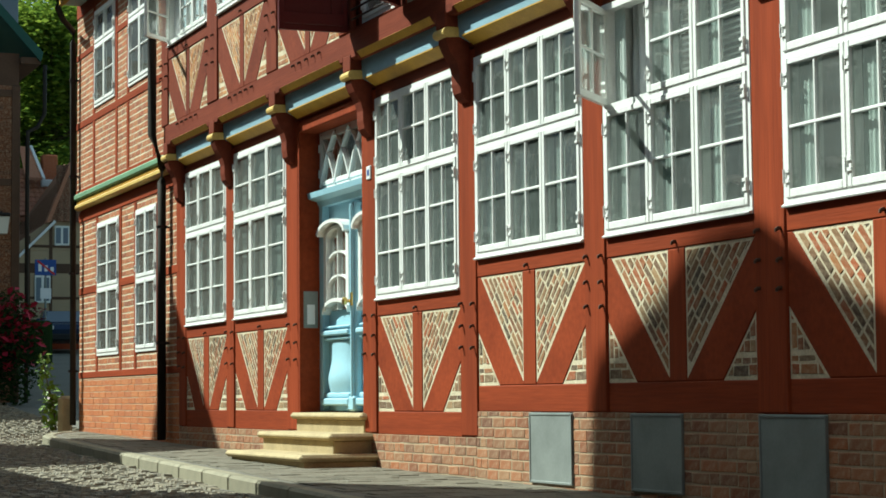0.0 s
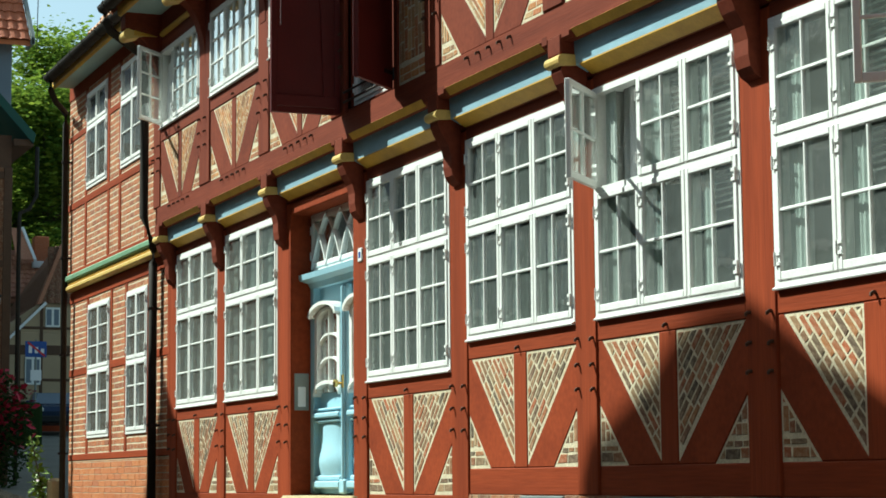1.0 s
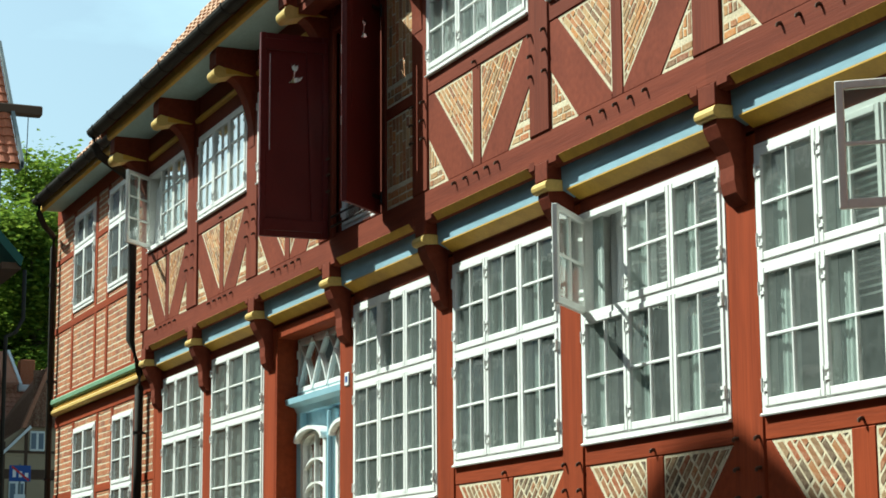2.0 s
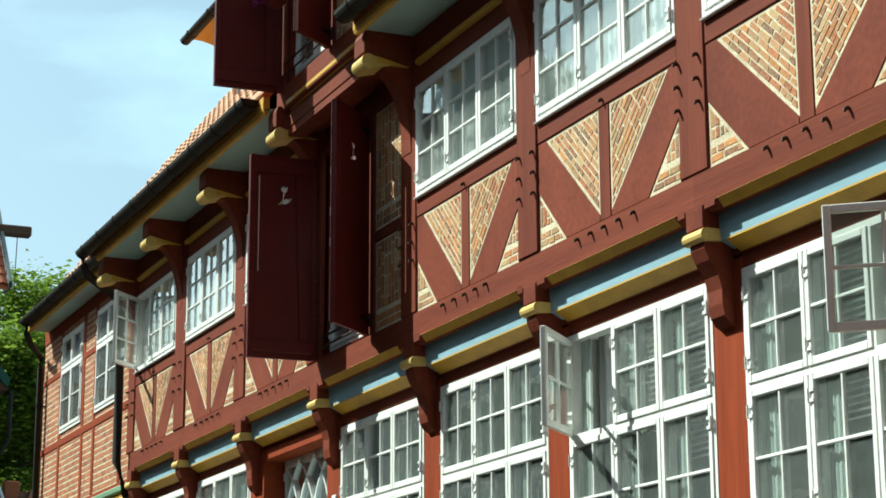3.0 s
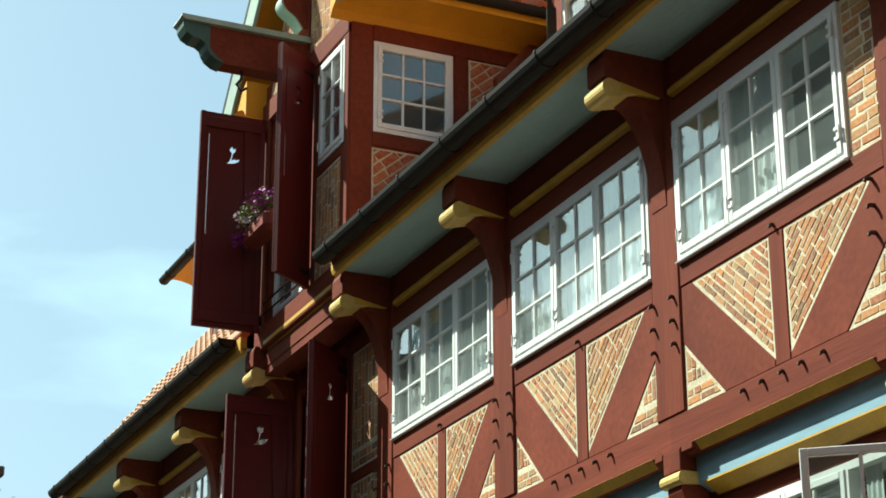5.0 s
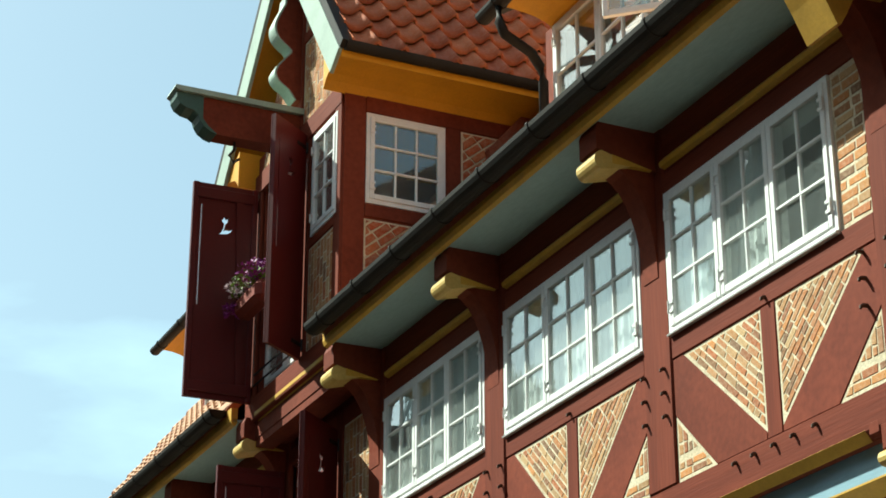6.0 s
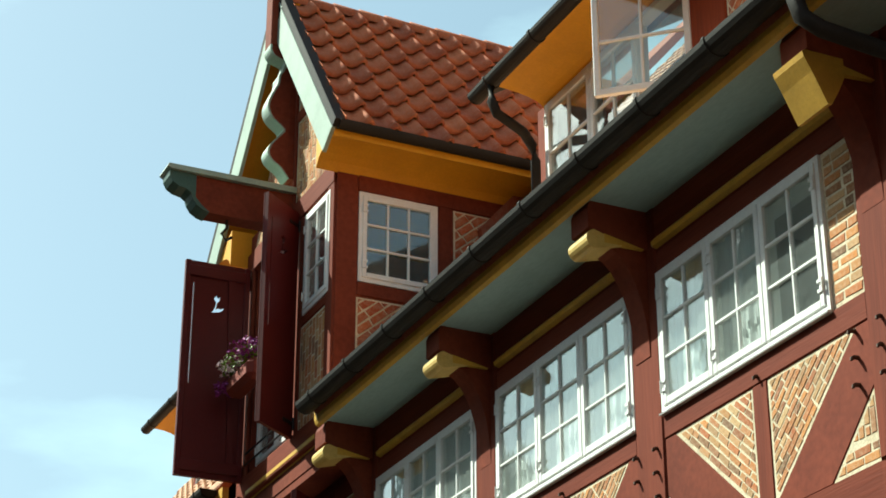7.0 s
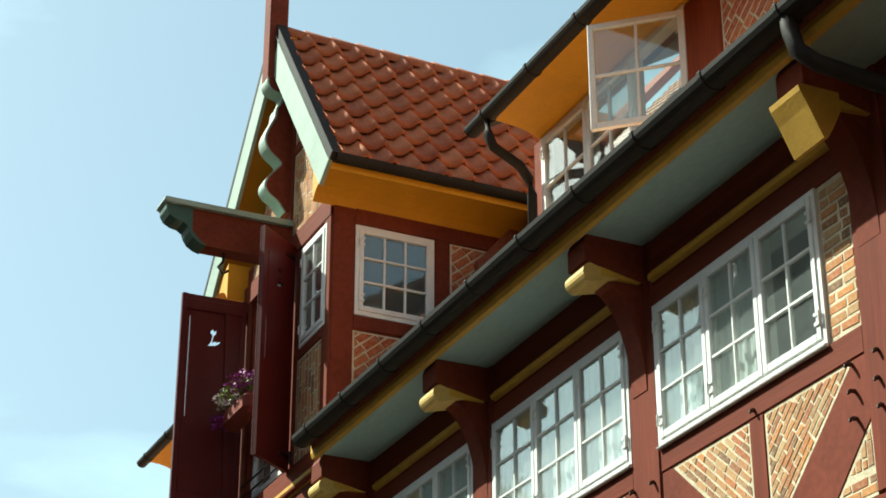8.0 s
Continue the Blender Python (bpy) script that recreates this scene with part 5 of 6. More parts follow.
for s in (1, -1):
    a, b = (dx0 + 0.19, mid - 0.15) if s > 0 else (mid + 0.15, dx1 - 0.15)
    c, w = (a + b) / 2, (b - a) / 2
    n = 14
    # bellied lower panel
    bm = bmesh.new()
    prof = []
    for k in range(n + 1):
        u = k / n
        prof.append((w * (0.78 + 0.24 * math.exp(-((u - 0.26) / 0.30) ** 2)), 0.95 + 0.57 * u, 0.012 + 0.055 * math.exp(-((u - 0.28) / 0.26) ** 2)))
    rows = [[bm.verts.new((c + pw * f, YD + 0.05 - dd * (1 - f * f) - 0.03 * (1 - abs(f) ** 8), z)) for f in (-1, -0.9, -0.6, -0.2, 0.2, 0.6, 0.9, 1)] for pw, z, dd in prof]
    for p, q in zip(rows, rows[1:]):
        for k in range(7):
            bm.faces.new((p[k], p[k + 1], q[k + 1], q[k]))
    part("belly_panel", bm, DOOR_BLUE, door, smooth=True)
    for z0, z1, e in ((0.82, 0.90, 0.03), (0.90, 0.96, 0.0), (1.53, 1.57, 0.0), (1.58, 1.64, 0.03), (1.66, 1.69, 0.0)):
        part("moulding", box(c - w - e, c + w + e, YD - 0.02 - e, YD + 0.07, z0, z1, 0.015), DOOR_BLUE, door)
    # arched glazing
    g0, g1 = 1.86, 2.66
    arch = lambda r, k: (c + r * w * math.cos(math.pi * (1 - k / 10)), g1 + r * 0.13 * math.sin(math.pi * k / 10))
    bm = bmesh.new()
    for r0, r1, yy in ((0.78, 1.0, -0.02),):
        inn = [(c - w * r0, g0)] + [arch(r0, k) for k in range(11)] + [(c + w * r0, g0)]
        out = [(c - w * r1, g0)] + [arch(r1, k) for k in range(11)] + [(c + w * r1, g0)]
        for k in range(len(inn) - 1):
            extrude_y(bm, [inn[k], inn[k + 1], out[k + 1], out[k]], YD + yy, YD + 0.07)
    part("glazing_frame", bm, WHITE, door, "white painted arched glazing frame")
    bm = bmesh.new()
    for k in range(10):
        (xa, za), (xb, zb) = arch(1.1, k), arch(1.1, k + 1)
        (xc, zc), (xd, zd) = arch(1.0, k), arch(1.0, k + 1)
        extrude_y(bm, [(xa, za + 0.05), (xb, zb + 0.05), (xd, zd + 0.025), (xc, zc + 0.025)], YD - 0.09, YD + 0.07)
    part("hood_moulding", bm, WHITE, door, "white painted arched hood moulding")
    bm = bmesh.new()
    for k in range(10):
        (xa, za), (xb, zb) = arch(1.0, k), arch(1.0, k + 1)
        extrude_y(bm, [(xa, za - 0.80), (xb, zb - 0.80), (xb, zb - 0.84), (xa, za - 0.84)], YD - 0.04, YD + 0.07)
        for dz in (0.28, 0.54):
            extrude_y(bm, [(c + (xa - c) * 0.8, za - dz), (c + (xb - c) * 0.8, zb - dz), (c + (xb - c) * 0.8, zb - dz - 0.022), (c + (xa - c) * 0.8, za - dz - 0.022)], YD + 0.0, YD + 0.05)
    cbox(bm, c - 0.012, c + 0.012, YD + 0.0, YD + 0.05, g0, g1 + 0.1, 0.003)
    part("glazing_grid", bm, WHITE, door)
    p = part("pane", box(c - w * 0.86, c + w * 0.86, YD + 0.03, YD + 0.036, g0, g1 + 0.11, 0), GLASS, door)
    p.visible_shadow = False
    part("back_panel", box(c - w, c + w, YD + 0.052, YD + 0.059, g0, g1 + 0.12, 0), DARKWOOD, door)
bm = bmesh.new()
tube(bm, [(mid - 0.02, YD - 0.02, 1.93), (mid - 0.02, YD - 0.09, 1.93)], 0.016, 8)
tube(bm, [(mid - 0.02, YD - 0.08, 1.93), (mid - 0.02, YD - 0.10, 1.93), (mid - 0.02, YD - 0.13, 1.93), (mid - 0.02, YD - 0.14, 1.93)], [0.02, 0.042, 0.042, 0.02], 10)
cbox(bm, mid + 0.0, mid + 0.04, YD - 0.06, YD - 0.04, 1.88, 2.02, 0.005)
part("door_knob", bm, BRASS, door, "brass door knob and lock plate")
bm = bmesh.new()
extrude_x(bm, [(YD + 0.1, 3.03), (YD - 0.02, 3.03), (YD - 0.05, 3.09), (YD - 0.15, 3.12), (YD - 0.16, 3.18), (YD - 0.05, 3.21), (YD + 0.1, 3.21)], dx0 + 0.03, dx1 - 0.03)
part("transom_cornice", bm, DOOR_BLUE, house, "light blue painted cornice over the door")
fan = window(house, dx0 + 0.08, dx1 - 0.08, 3.21, 3.86, YD, 1, (), 1, (1,), label="white fanlight with crossing pointed-arch bars", sill=False)
fx0, fx1, fz0, fz1 = dx0 + 0.13, dx1 - 0.13, 3.25, 3.84
unit = (fx1 - fx0) / 4
for i in range(-1, 6):
    for s in (1, -1):
        pts = []
        for k in range(9):
            u = k / 8
            pts.append((fx0 + unit * (i + s * (0.35 * u + 0.65 * u ** 1.8)), fz0 + (fz1 - fz0) * u))
        pts = [p for p in pts if fx0 <= p[0] <= fx1]
        if len(pts) < 3:
            continue
        bm = bmesh.new()
        loops = [[bm.verts.new(v) for v in ((x - 0.014, YD - 0.035, z), (x + 0.014, YD - 0.035, z), (x + 0.014, YD + 0.012 + 0.002 * s, z), (x - 0.014, YD + 0.012 + 0.002 * s, z))] for x, z in pts]
        for p, q in zip(loops, loops[1:]):
            for k in range(4):
                bm.faces.new((p[k - 1], p[k], q[k], q[k - 1]))
        part("tracery_bar", bm, WHITE, fan)

# steps
steps = thing("stone_steps", (-19.9, -0.4, 0.3), "three yellow sandstone steps in front of the blue door", "steps")
def step(x0, x1, y, z0, z1):
    bm = bmesh.new()
    cbox(bm, x0 + 0.06, x1 - 0.06, y + 0.06, 0.26, z0, z1 - 0.07, 0.01)
    s = part("step", bm, STONE, steps)
    bm = bmesh.new()
    cbox(bm, x0, x1, y, 0.26, z1 - 0.07, z1, 0.028)
    t = part("tread", bm, STONE, s)
    for o in (s, t):
        if o is s:
            o.matrix_parent_inverse = Matrix.Translation(steps.location).inverted()
step(-21.05, -18.45, -0.83, 0.1, 0.345)
step(-21.05, -18.60, -0.47, 0.30, 0.545)
step(-21.02, -18.75, -0.09, 0.50, 0.745)

# intercom and house number plate
bell = tagged(part("intercom_panel", box(-20.885, -20.872, 0.03, 0.20, 1.68, 2.09, 0.004), GREYMETAL), "dark metal intercom panel on the door reveal", "intercom")
part("name_plate", box(-20.872, -20.868, 0.07, 0.16, 1.72, 1.94, 0.001), SIGNWHITE, bell)
plate = tagged(part("number_plate", box(-18.70, -18.58, -0.03, -0.012, 3.10, 3.24, 0.008), SIGNWHITE), "small white enamel plate beside the door", "plate")
part("bar", box(-18.665, -18.615, -0.033, -0.029, 3.14, 3.20, 0), SIGNBLUE, plate)

# ---- curtains and blinds ----
for i, (x0, x1, z0, z1) in enumerate(LOWER):
    w = x1 - x0
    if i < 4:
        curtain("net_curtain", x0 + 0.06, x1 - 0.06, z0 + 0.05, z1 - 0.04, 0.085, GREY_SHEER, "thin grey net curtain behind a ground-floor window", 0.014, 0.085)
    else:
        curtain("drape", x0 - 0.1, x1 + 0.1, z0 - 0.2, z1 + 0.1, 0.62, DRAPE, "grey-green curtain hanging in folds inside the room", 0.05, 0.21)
    for k in range(3):
        a = x0 + 0.06 + w * (k / 3 + 0.015)
        curtain("curtain", a, a + w * (0.075 if i > 1 else 0.10), z0 + 0.05, z1 - 0.05, 0.055, CURTAIN, "pale grey curtain gathered behind a ground-floor casement", 0.005, 0.05)
curtain("curtain", -13.44, -12.74, 3.08, 3.92, 0.22, SHEER, "pale curtain blowing behind the opened casement", 0.03, 0.12)
for i, (x0, x1, z0, z1) in enumerate(UPPER):
    w = x1 - x0

    def swag(x, a=x0 + 0.05, b=x0 + w * 0.36, lo=z0 + 0.62 * (z1 - z0), hi=z1 - 0.03):
        u = min(1.0, max(0.0, (x - a) / (b - a)))
        return lo + (hi - lo) * math.sqrt(1 - (1 - u) ** 2)

    curtain("net_curtain", x0 + 0.05, x1 - (w * 0.36 if i == 5 else 0.06), z0 + 0.05, z1 - 0.04, YU + 0.075, SHEER, "white net curtain looped up behind an upper window", 0.013, 0.10, swag)


def blind(x0, x1, z0, z1, y):
    b = thing("venetian_blind", ((x0 + x1) / 2, y, z1), "half-lowered white slatted blind behind the glass", "blind")
    z = z1
    while z > z0:
        bm = bmesh.new()
        extrude_x(bm, [(-0.012, z - z1 + 0.004), (0.012, z - z1 - 0.004), (0.012, z - z1 - 0.005), (-0.012, z - z1 + 0.003)], (x0 - x1) / 2, (x1 - x0) / 2)
        part("slat", bm, BLIND, b)
        z -= 0.045


blind(-12.05, -11.45, 2.75, 3.85, 0.13)
blind(-12.5, -12.12, 3.2, 3.85, 0.13)
blind(-10.05, -9.4, 2.75, 3.85, 0.13)

# ---- flower box ----
fb = thing("flower_box", (-18.0, DY - 0.22, 8.22), "terracotta flower box with purple and pink petunias at the upper hatch", "flower box")
part("trough", box(-0.36, 0.36, -0.11, 0.11, -0.04, 0.20, 0.06), TERRA, fb)


def tufts(name, centre, spread, count, size, mat, parent, seed, down=0.0):
    rnd = random.Random(seed)
    bm = bmesh.new()
    for _ in range(count):
        d = Vector((rnd.gauss(0, 1), rnd.gauss(0, 1), rnd.gauss(0, 1))).normalized() * rnd.random() ** 0.5
        p = Vector(centre) + Vector((d.x * spread[0], d.y * spread[1], d.z * spread[2] - down * d.length))
        m = Matrix.Rotation(rnd.random() * 6.3, 3, "Z") @ Matrix.Rotation(rnd.uniform(-1.3, 1.3), 3, "X") @ Matrix.Rotation(rnd.random() * 6.3, 3, "Z")
        s = size * rnd.uniform(0.6, 1.3)
        q = [bm.verts.new(p + m @ Vector(v) * s) for v in ((-0.5, 0, 0), (0, -0.32, 0.08), (0.5, 0, 0), (0, 0.32, 0.08))]
        bm.faces.new(q)
    return tagged(part(name, bm, mat, parent), kind="stuff")


tufts("foliage", (0, -0.02, 0.24), (0.40, 0.22, 0.17), 560, 0.05, VINE, fb, 3)
tufts("purple_bloom", (0.12, -0.05, 0.32), (0.34, 0.20, 0.16), 240, 0.055, PETAL_P, fb, 4)
tufts("pale_bloom", (-0.14, -0.1, 0.24), (0.24, 0.16, 0.13), 170, 0.055, PETAL_W, fb, 5)
tufts("dark_bloom", (-0.34, -0.1, 0.10), (0.14, 0.14, 0.13), 120, 0.055, PETAL_P, fb, 6)

# ---- hoist beam ----
hoist = thing("hoist_beam", (DC, DY + 0.05, 9.915), "dark red hoist beam with pale green cover board and iron hook", "hoist")
bm = bmesh.new()
extrude_x(bm, [(0.1, -0.15), (-0.98, -0.15), (-1.06, -0.10), (-1.12, -0.02), (-1.13, 0.24), (0.1, 0.24)], -0.10, 0.10)
part("beam", bm, RED_UP, hoist)
bm = bmesh.new()
extrude_x(bm, [(0.0, 0.245), (-1.40, 0.245), (-1.44, 0.27), (-1.43, 0.30), (0.0, 0.31)], -0.15, 0.15)
part("cover_board", bm, GREEN, hoist, "pale green painted cover board")
bm = bmesh.new()
extrude_x(bm, [(-1.125, 0.242), (-1.41, 0.242), (-1.405, 0.18), (-1.37, 0.12), (-1.30, 0.08), (-1.22, 0.065), (-1.17, 0.03), (-1.15, -0.03), (-1.11, -0.09), (-1.04, -0.135), (-0.97, -0.155), (-0.97, -0.145), (-1.05, -0.09), (-1.12, -0.01)], -0.115, 0.115)
part("carved_nose", bm, NOSE_GREEN, hoist, "dark green painted carved nose")
bm = bmesh.new()
tube(bm, [(0, -0.74, -0.14), (0, -0.74, -0.24), (0, -0.79, -0.31), (0, -0.74, -0.38), (0, -0.68, -0.33)], 0.016, 6)
part("hook", bm, IRON, hoist)
bm = bmesh.new()
extrude_x(bm, [(0.02, -0.1), (-0.16, -0.1), (0.02, -0.55)], -0.09, 0.09)
part("bracket", bm, RED_UP, hoist)

# ---- dormer roof tiles ----
def pantile_mesh(w, l):
    """A pantile: a flat trough and a raised roll, lower edge proud."""
    bm = bmesh.new()
    prof = [(0.0, 0.05), (0.06, 0.02), (0.16, 0.0), (0.35, -0.014), (0.55, -0.014), (0.69, -0.002), (0.79, 0.03), (0.88, 0.066), (0.95, 0.072), (1.02, 0.056), (1.08, 0.03)]
    rows = []
    for v, lift in ((0.0, 0.075), (0.55, 0.042), (1.14, 0.004)):
        rows.append([bm.verts.new((u * w, v * l, h + lift)) for u, h in prof])
    under = [bm.verts.new((u * w, 0.0, h + 0.03)) for u, h in prof]
    for a, b in zip(rows, rows[1:]):
        for k in range(len(prof) - 1):
            bm.faces.new((a[k], a[k + 1], b[k + 1], b[k]))
    for k in range(len(prof) - 1):
        bm.faces.new((under[k], under[k + 1], rows[0][k + 1], rows[0][k]))
    me = finish("pantile", bm, TILE, True)
    return me


TW, TL = 0.285, 0.37
PANTILE = pantile_mesh(TW, TL)
for s in (1, -1):
    ex = (DX1 + OUT if s > 0 else DX0 - 0.75) + s * 0.05
    ez = 10.08 if s > 0 else 10.0
    up = (Vector((DC, 0, RZ)) - Vector((ex, 0, ez))).normalized()
    across = Vector((0, 1, 0)) if s > 0 else Vector((0, -1, 0))
    nrm = across.cross(up)
    if nrm.z < 0:
        nrm = -nrm
    slope = (Vector((DC, 0, RZ)) - Vector((ex, 0, ez))).length
    rows_n = round(slope / TL)
    for j in range(rows_n):
        for i in range(12):
            start = -0.80 if s > 0 else -0.80 + 12 * TW
            o = Vector((ex, start, ez + 0.005)) + across * (i * TW) + up * (j * slope / rows_n)
            if o.y > 2.6:
                continue
            t = new("pantile", PANTILE)
            t.parent = house
            t.matrix_basis = Matrix.Translation(o + nrm * random.uniform(0, 0.006)) @ Matrix((across, up, nrm)).transposed().to_4x4() @ Matrix.Rotation(radians(random.uniform(-1.2, 1.2)), 4, "Z")
for i in range(11):
    bm = bmesh.new()
    y = -0.86 + i * 0.31
    ring = lambda yy, r: [(DC + r * math.cos(radians(a)), yy, RZ + 0.01 + r * math.sin(radians(a))) for a in range(-30, 211, 24)]
    a, b = [bm.verts.new(p) for p in ring(y, 0.105)], [bm.verts.new(p) for p in ring(y + 0.35, 0.088)]
    for k in range(len(a) - 1):
        bm.faces.new((a[k], a[k + 1], b[k + 1], b[k]))
    bm.faces.new(a)
    part("ridge_tile", bm, TILE, house, smooth=True)

# ---- pavement slabs, kerb stones, cobbles ----
rnd = random.Random(11)
bm = bmesh.new()
x = -31.0
while x < 5.5:
    w = rnd.uniform(0.24, 0.36)
    y = -0.06
    while y > kerb_y(x) + 0.22:
        d = min(rnd.uniform(0.18, 0.28), y - kerb_y(x) - 0.17)
        z = rnd.uniform(-0.005, 0.005)
        if d > 0.1:
            cbox(bm, x + 0.004, x + w - 0.004, y - d + 0.004, y - 0.004, z - 0.03, z, 0.004)
        y -= d
    x += w
for v in bm.verts:
    v.co.z += ground_z(v.co.x)
tagged(part("paving_slabs", bm, PAVE, pavement), "worn grey pavement slabs", kind="stuff")
for (xa, ya), (xb, yb) in zip(KERB_LINE, KERB_LINE[1:]):
    L = math.hypot(xb - xa, yb - ya)
    n = max(1, round(L / 1.05))
    ang = math.atan2(yb - ya, xb - xa)
    for k in range(n):
        cx, cy = xa + (xb - xa) * (k + 0.5) / n, ya + (yb - ya) * (k + 0.5) / n
        l = L / n
        ob = part("kerb_stone", box(-l / 2 + 0.006, l / 2 - 0.006, -0.09, 0.09, -0.25, 0.0, 0.025), KERB, pavement)
        slope = math.atan2(ground_z(xb) - ground_z(xa), xb - xa)
        ob.matrix_basis = Matrix.Translation((cx, cy, ground_z(cx) + 0.004)) @ Matrix.Rotation(ang, 4, "Z") @ Matrix.Rotation(-slope, 4, "Y")
verts, faces = [], []
row = 0
y = -10.4
while y < 0.6:
    x = -42.0 + 0.07 * (row % 2)
    while x < 5.7:
        w = rnd.uniform(0.12, 0.19)
        d = 0.125
        if (y + d < kerb_y(x) - 0.09 and y + d < kerb_y(x + w) - 0.09 or x < -32.0 and y < 0.3) and (x > -34 or rnd.random() < 0.9):
            z = ground_z(x) - 0.128 + rnd.uniform(-0.012, 0.012)
            k = len(verts)
            e = 0.022
            for dx, dy, dz in ((0.008, 0.008, -0.03), (w - 0.008, 0.008, -0.03), (w - 0.008, d - 0.008, -0.03), (0.008, d - 0.008, -0.03)):
                verts.append((x + dx, y + dy, z + dz))
            for dx, dy in ((e, e), (w - e, e), (w - e, d - e), (e, d - e)):
                verts.append((x + dx, y + dy, z + 0.018 + rnd.uniform(-0.005, 0.005)))
            faces += [(k, k + 1, k + 5, k + 4), (k + 1, k + 2, k + 6, k + 5), (k + 2, k + 3, k + 7, k + 6), (k + 3, k, k + 4, k + 7), (k + 4, k + 5, k + 6, k + 7)]
        x += w
    y += 0.128
    row += 1
me = bpy.data.meshes.new("cobbles")
me.from_pydata(verts, [], faces)
me.materials.append(COBBLE)
tagged(new("cobbles", me), "grey granite cobbles paving the street", "cobbles", kind="stuff")

# ---- far end of the street ----
# corner house across the side street
ch = thing("corner_house", (0, 0, 0), "dark red brick corner house with green verge and grey upper storey", "house")
CX, CY = -42.0, 0.79
part("wall", box(CX - 12, CX, CY - 7, CY, 0.3, 7.6, 0.02), DARK_BRICK, ch)
bm = bmesh.new()
for r_ in bricks_in(rect(-1.6, -0.16, 0.9, 7.2), 0, 0.092, 0.26, 0.016):
    prism(bm, r_, -0.01, 0.01, 0.002)
o = part("brick_course", bm, DARK_BRICK, ch)
o.matrix_basis = Matrix.Translation((CX + 0.004, CY, 0)) @ Matrix.Rotation(radians(90), 4, "Z")
tagged(o, kind="stuff")
part("corner_post", box(CX - 0.1, CX + 0.03, CY - 0.16, CY + 0.02, 0.8, 7.6, 0.01), DARKWOOD, ch)
for z in (2.95, 5.45, 7.35):
    part("rail", box(CX - 0.1, CX + 0.022, CY - 3.0, CY - 0.16, z, z + 0.16, 0.01), DARKWOOD, ch)
slab("roof", [(CX - 12, CY + 0.45, 8.3), (CX + 0.3, CY + 0.45, 8.3), (CX + 0.3, CY - 3.5, 12.6), (CX - 12, CY - 3.5, 12.6)], (0, -0.05, -0.2), DGREEN, ch)
part("eave_board", box(CX - 12, CX + 0.2, CY, CY + 0.42, 8.05, 8.2, 0.01), DARKWOOD, ch)
part("gable", box(CX - 0.3, CX - 0.02, CY - 7, CY, 7.6, 8.3, 0), DARKWOOD, ch)
part("upper_storey", box(-60, -46, -5.0, 1.5, 7.0, 11.2, 0.02), SLATE, ch)
slab("roof", [(-45.6, -5.0, 11.2), (-45.6, 1.85, 11.2), (-49.0, 1.85, 15.0), (-49.0, -5.0, 15.0)], (0, 0, -0.12), TILE, ch)
tile_sheet("roof_tiles", Vector((-45.55, -4.9, 11.2)), Vector((0, 0.24, 0)), Vector((-0.667, 0, 0.745)) * 0.36, 28, 14, ch, TILE)
part("verge_board", box(-46.2, -45.5, 1.84, 1.92, 11.1, 11.3, 0.01), GREYMETAL, ch)
slab("verge_board", [(-45.5, 1.86, 11.25), (-45.5, 1.94, 11.25), (-49.0, 1.94, 15.15), (-49.0, 1.86, 15.15)], (0, 0, -0.16), GREYMETAL, ch)
part("hoist_arm", box(-47.2, -46.9, 0.5, 2.62, 12.75, 13.0, 0.03), DARKWOOD, ch)
bm = bmesh.new()
tube(bm, [(-47.05, 2.3, 12.8), (-47.05, 2.28, 11.3)], 0.012, 5)
part("hoist_rope", bm, IRON, ch)
for k, (x, z) in enumerate(((-43.5, 5.0), (-45.2, 5.0), (-43.5, 2.6), (-47, 5.0), (-49, 5.0), (-47, 2.6))):
    w = part("window", box(x - 0.5, x + 0.5, CY - 0.05, CY + 0.09, z, z + 1.5, 0.02), WHITE, ch, "white window frame")
    part("pane", box(x - 0.4, x + 0.4, CY + 0.088, CY + 0.095, z + 0.1, z + 1.4, 0), GLASS, w)
for x, y in ((CX + 0.2, CY + 0.5), (-46.5, CY + 0.75)):
    bm = bmesh.new()
    tube(bm, [(x, y, 8.05), (x, y, 7.0), (x, y - 0.15, 6.7), (x, y - 0.35, 6.6), (x, y - 0.36, 6.3), (x, y - 0.36, 0.8)], 0.045, 8)
    part("downpipe", bm, ZINC, ch, "dark zinc downpipe", smooth=True)
lamp = thing("street_lantern", (CX + 0.35, CY - 0.42, 4.4), "old four-sided street lantern on the brick corner", "lantern")
bm = bmesh.new()
extrude_x(bm, [(-0.10, 0.0), (0.10, 0.0), (0.15, 0.36), (-0.15, 0.36)], -0.12, 0.12)
part("glass_body", bm, LAMP, lamp)
part("cap", box(-0.17, 0.17, -0.17, 0.17, 0.36, 0.44, 0.03), ZINC, lamp)
part("arm", box(-0.36, 0.02, -0.02, 0.02, 0.44, 0.48, 0.005), IRON, lamp)

# half-timbered house at the end of the street
fh = thing("far_house", (0, 0, 0), "tan plastered half-timbered house with dark tile-hung gable at the street's end", "house")
FX = -75.0
part("wall", box(FX - 8, FX, 6.4, 14.6, 2.3, 6.6, 0.02), PLASTER, fh)


def across_x(poly, x0, x1):
    """An outline in y and z, drawn out along x."""
    bm = bmesh.new()
    extrude_x(bm, poly, x0, x1)
    return bm


part("gable_wall", across_x([(6.5, 6.6), (14.5, 6.6), (12.9, 7.75), (8.1, 7.75)], FX - 0.3, FX), PLASTER, fh)
part("tile_hung_gable", across_x([(8.02, 7.72), (12.98, 7.72), (12.1, 9.95), (8.9, 9.95)], FX - 0.3, FX + 0.06), OLD_TILE, fh, "dark brown tile-hung upper gable")
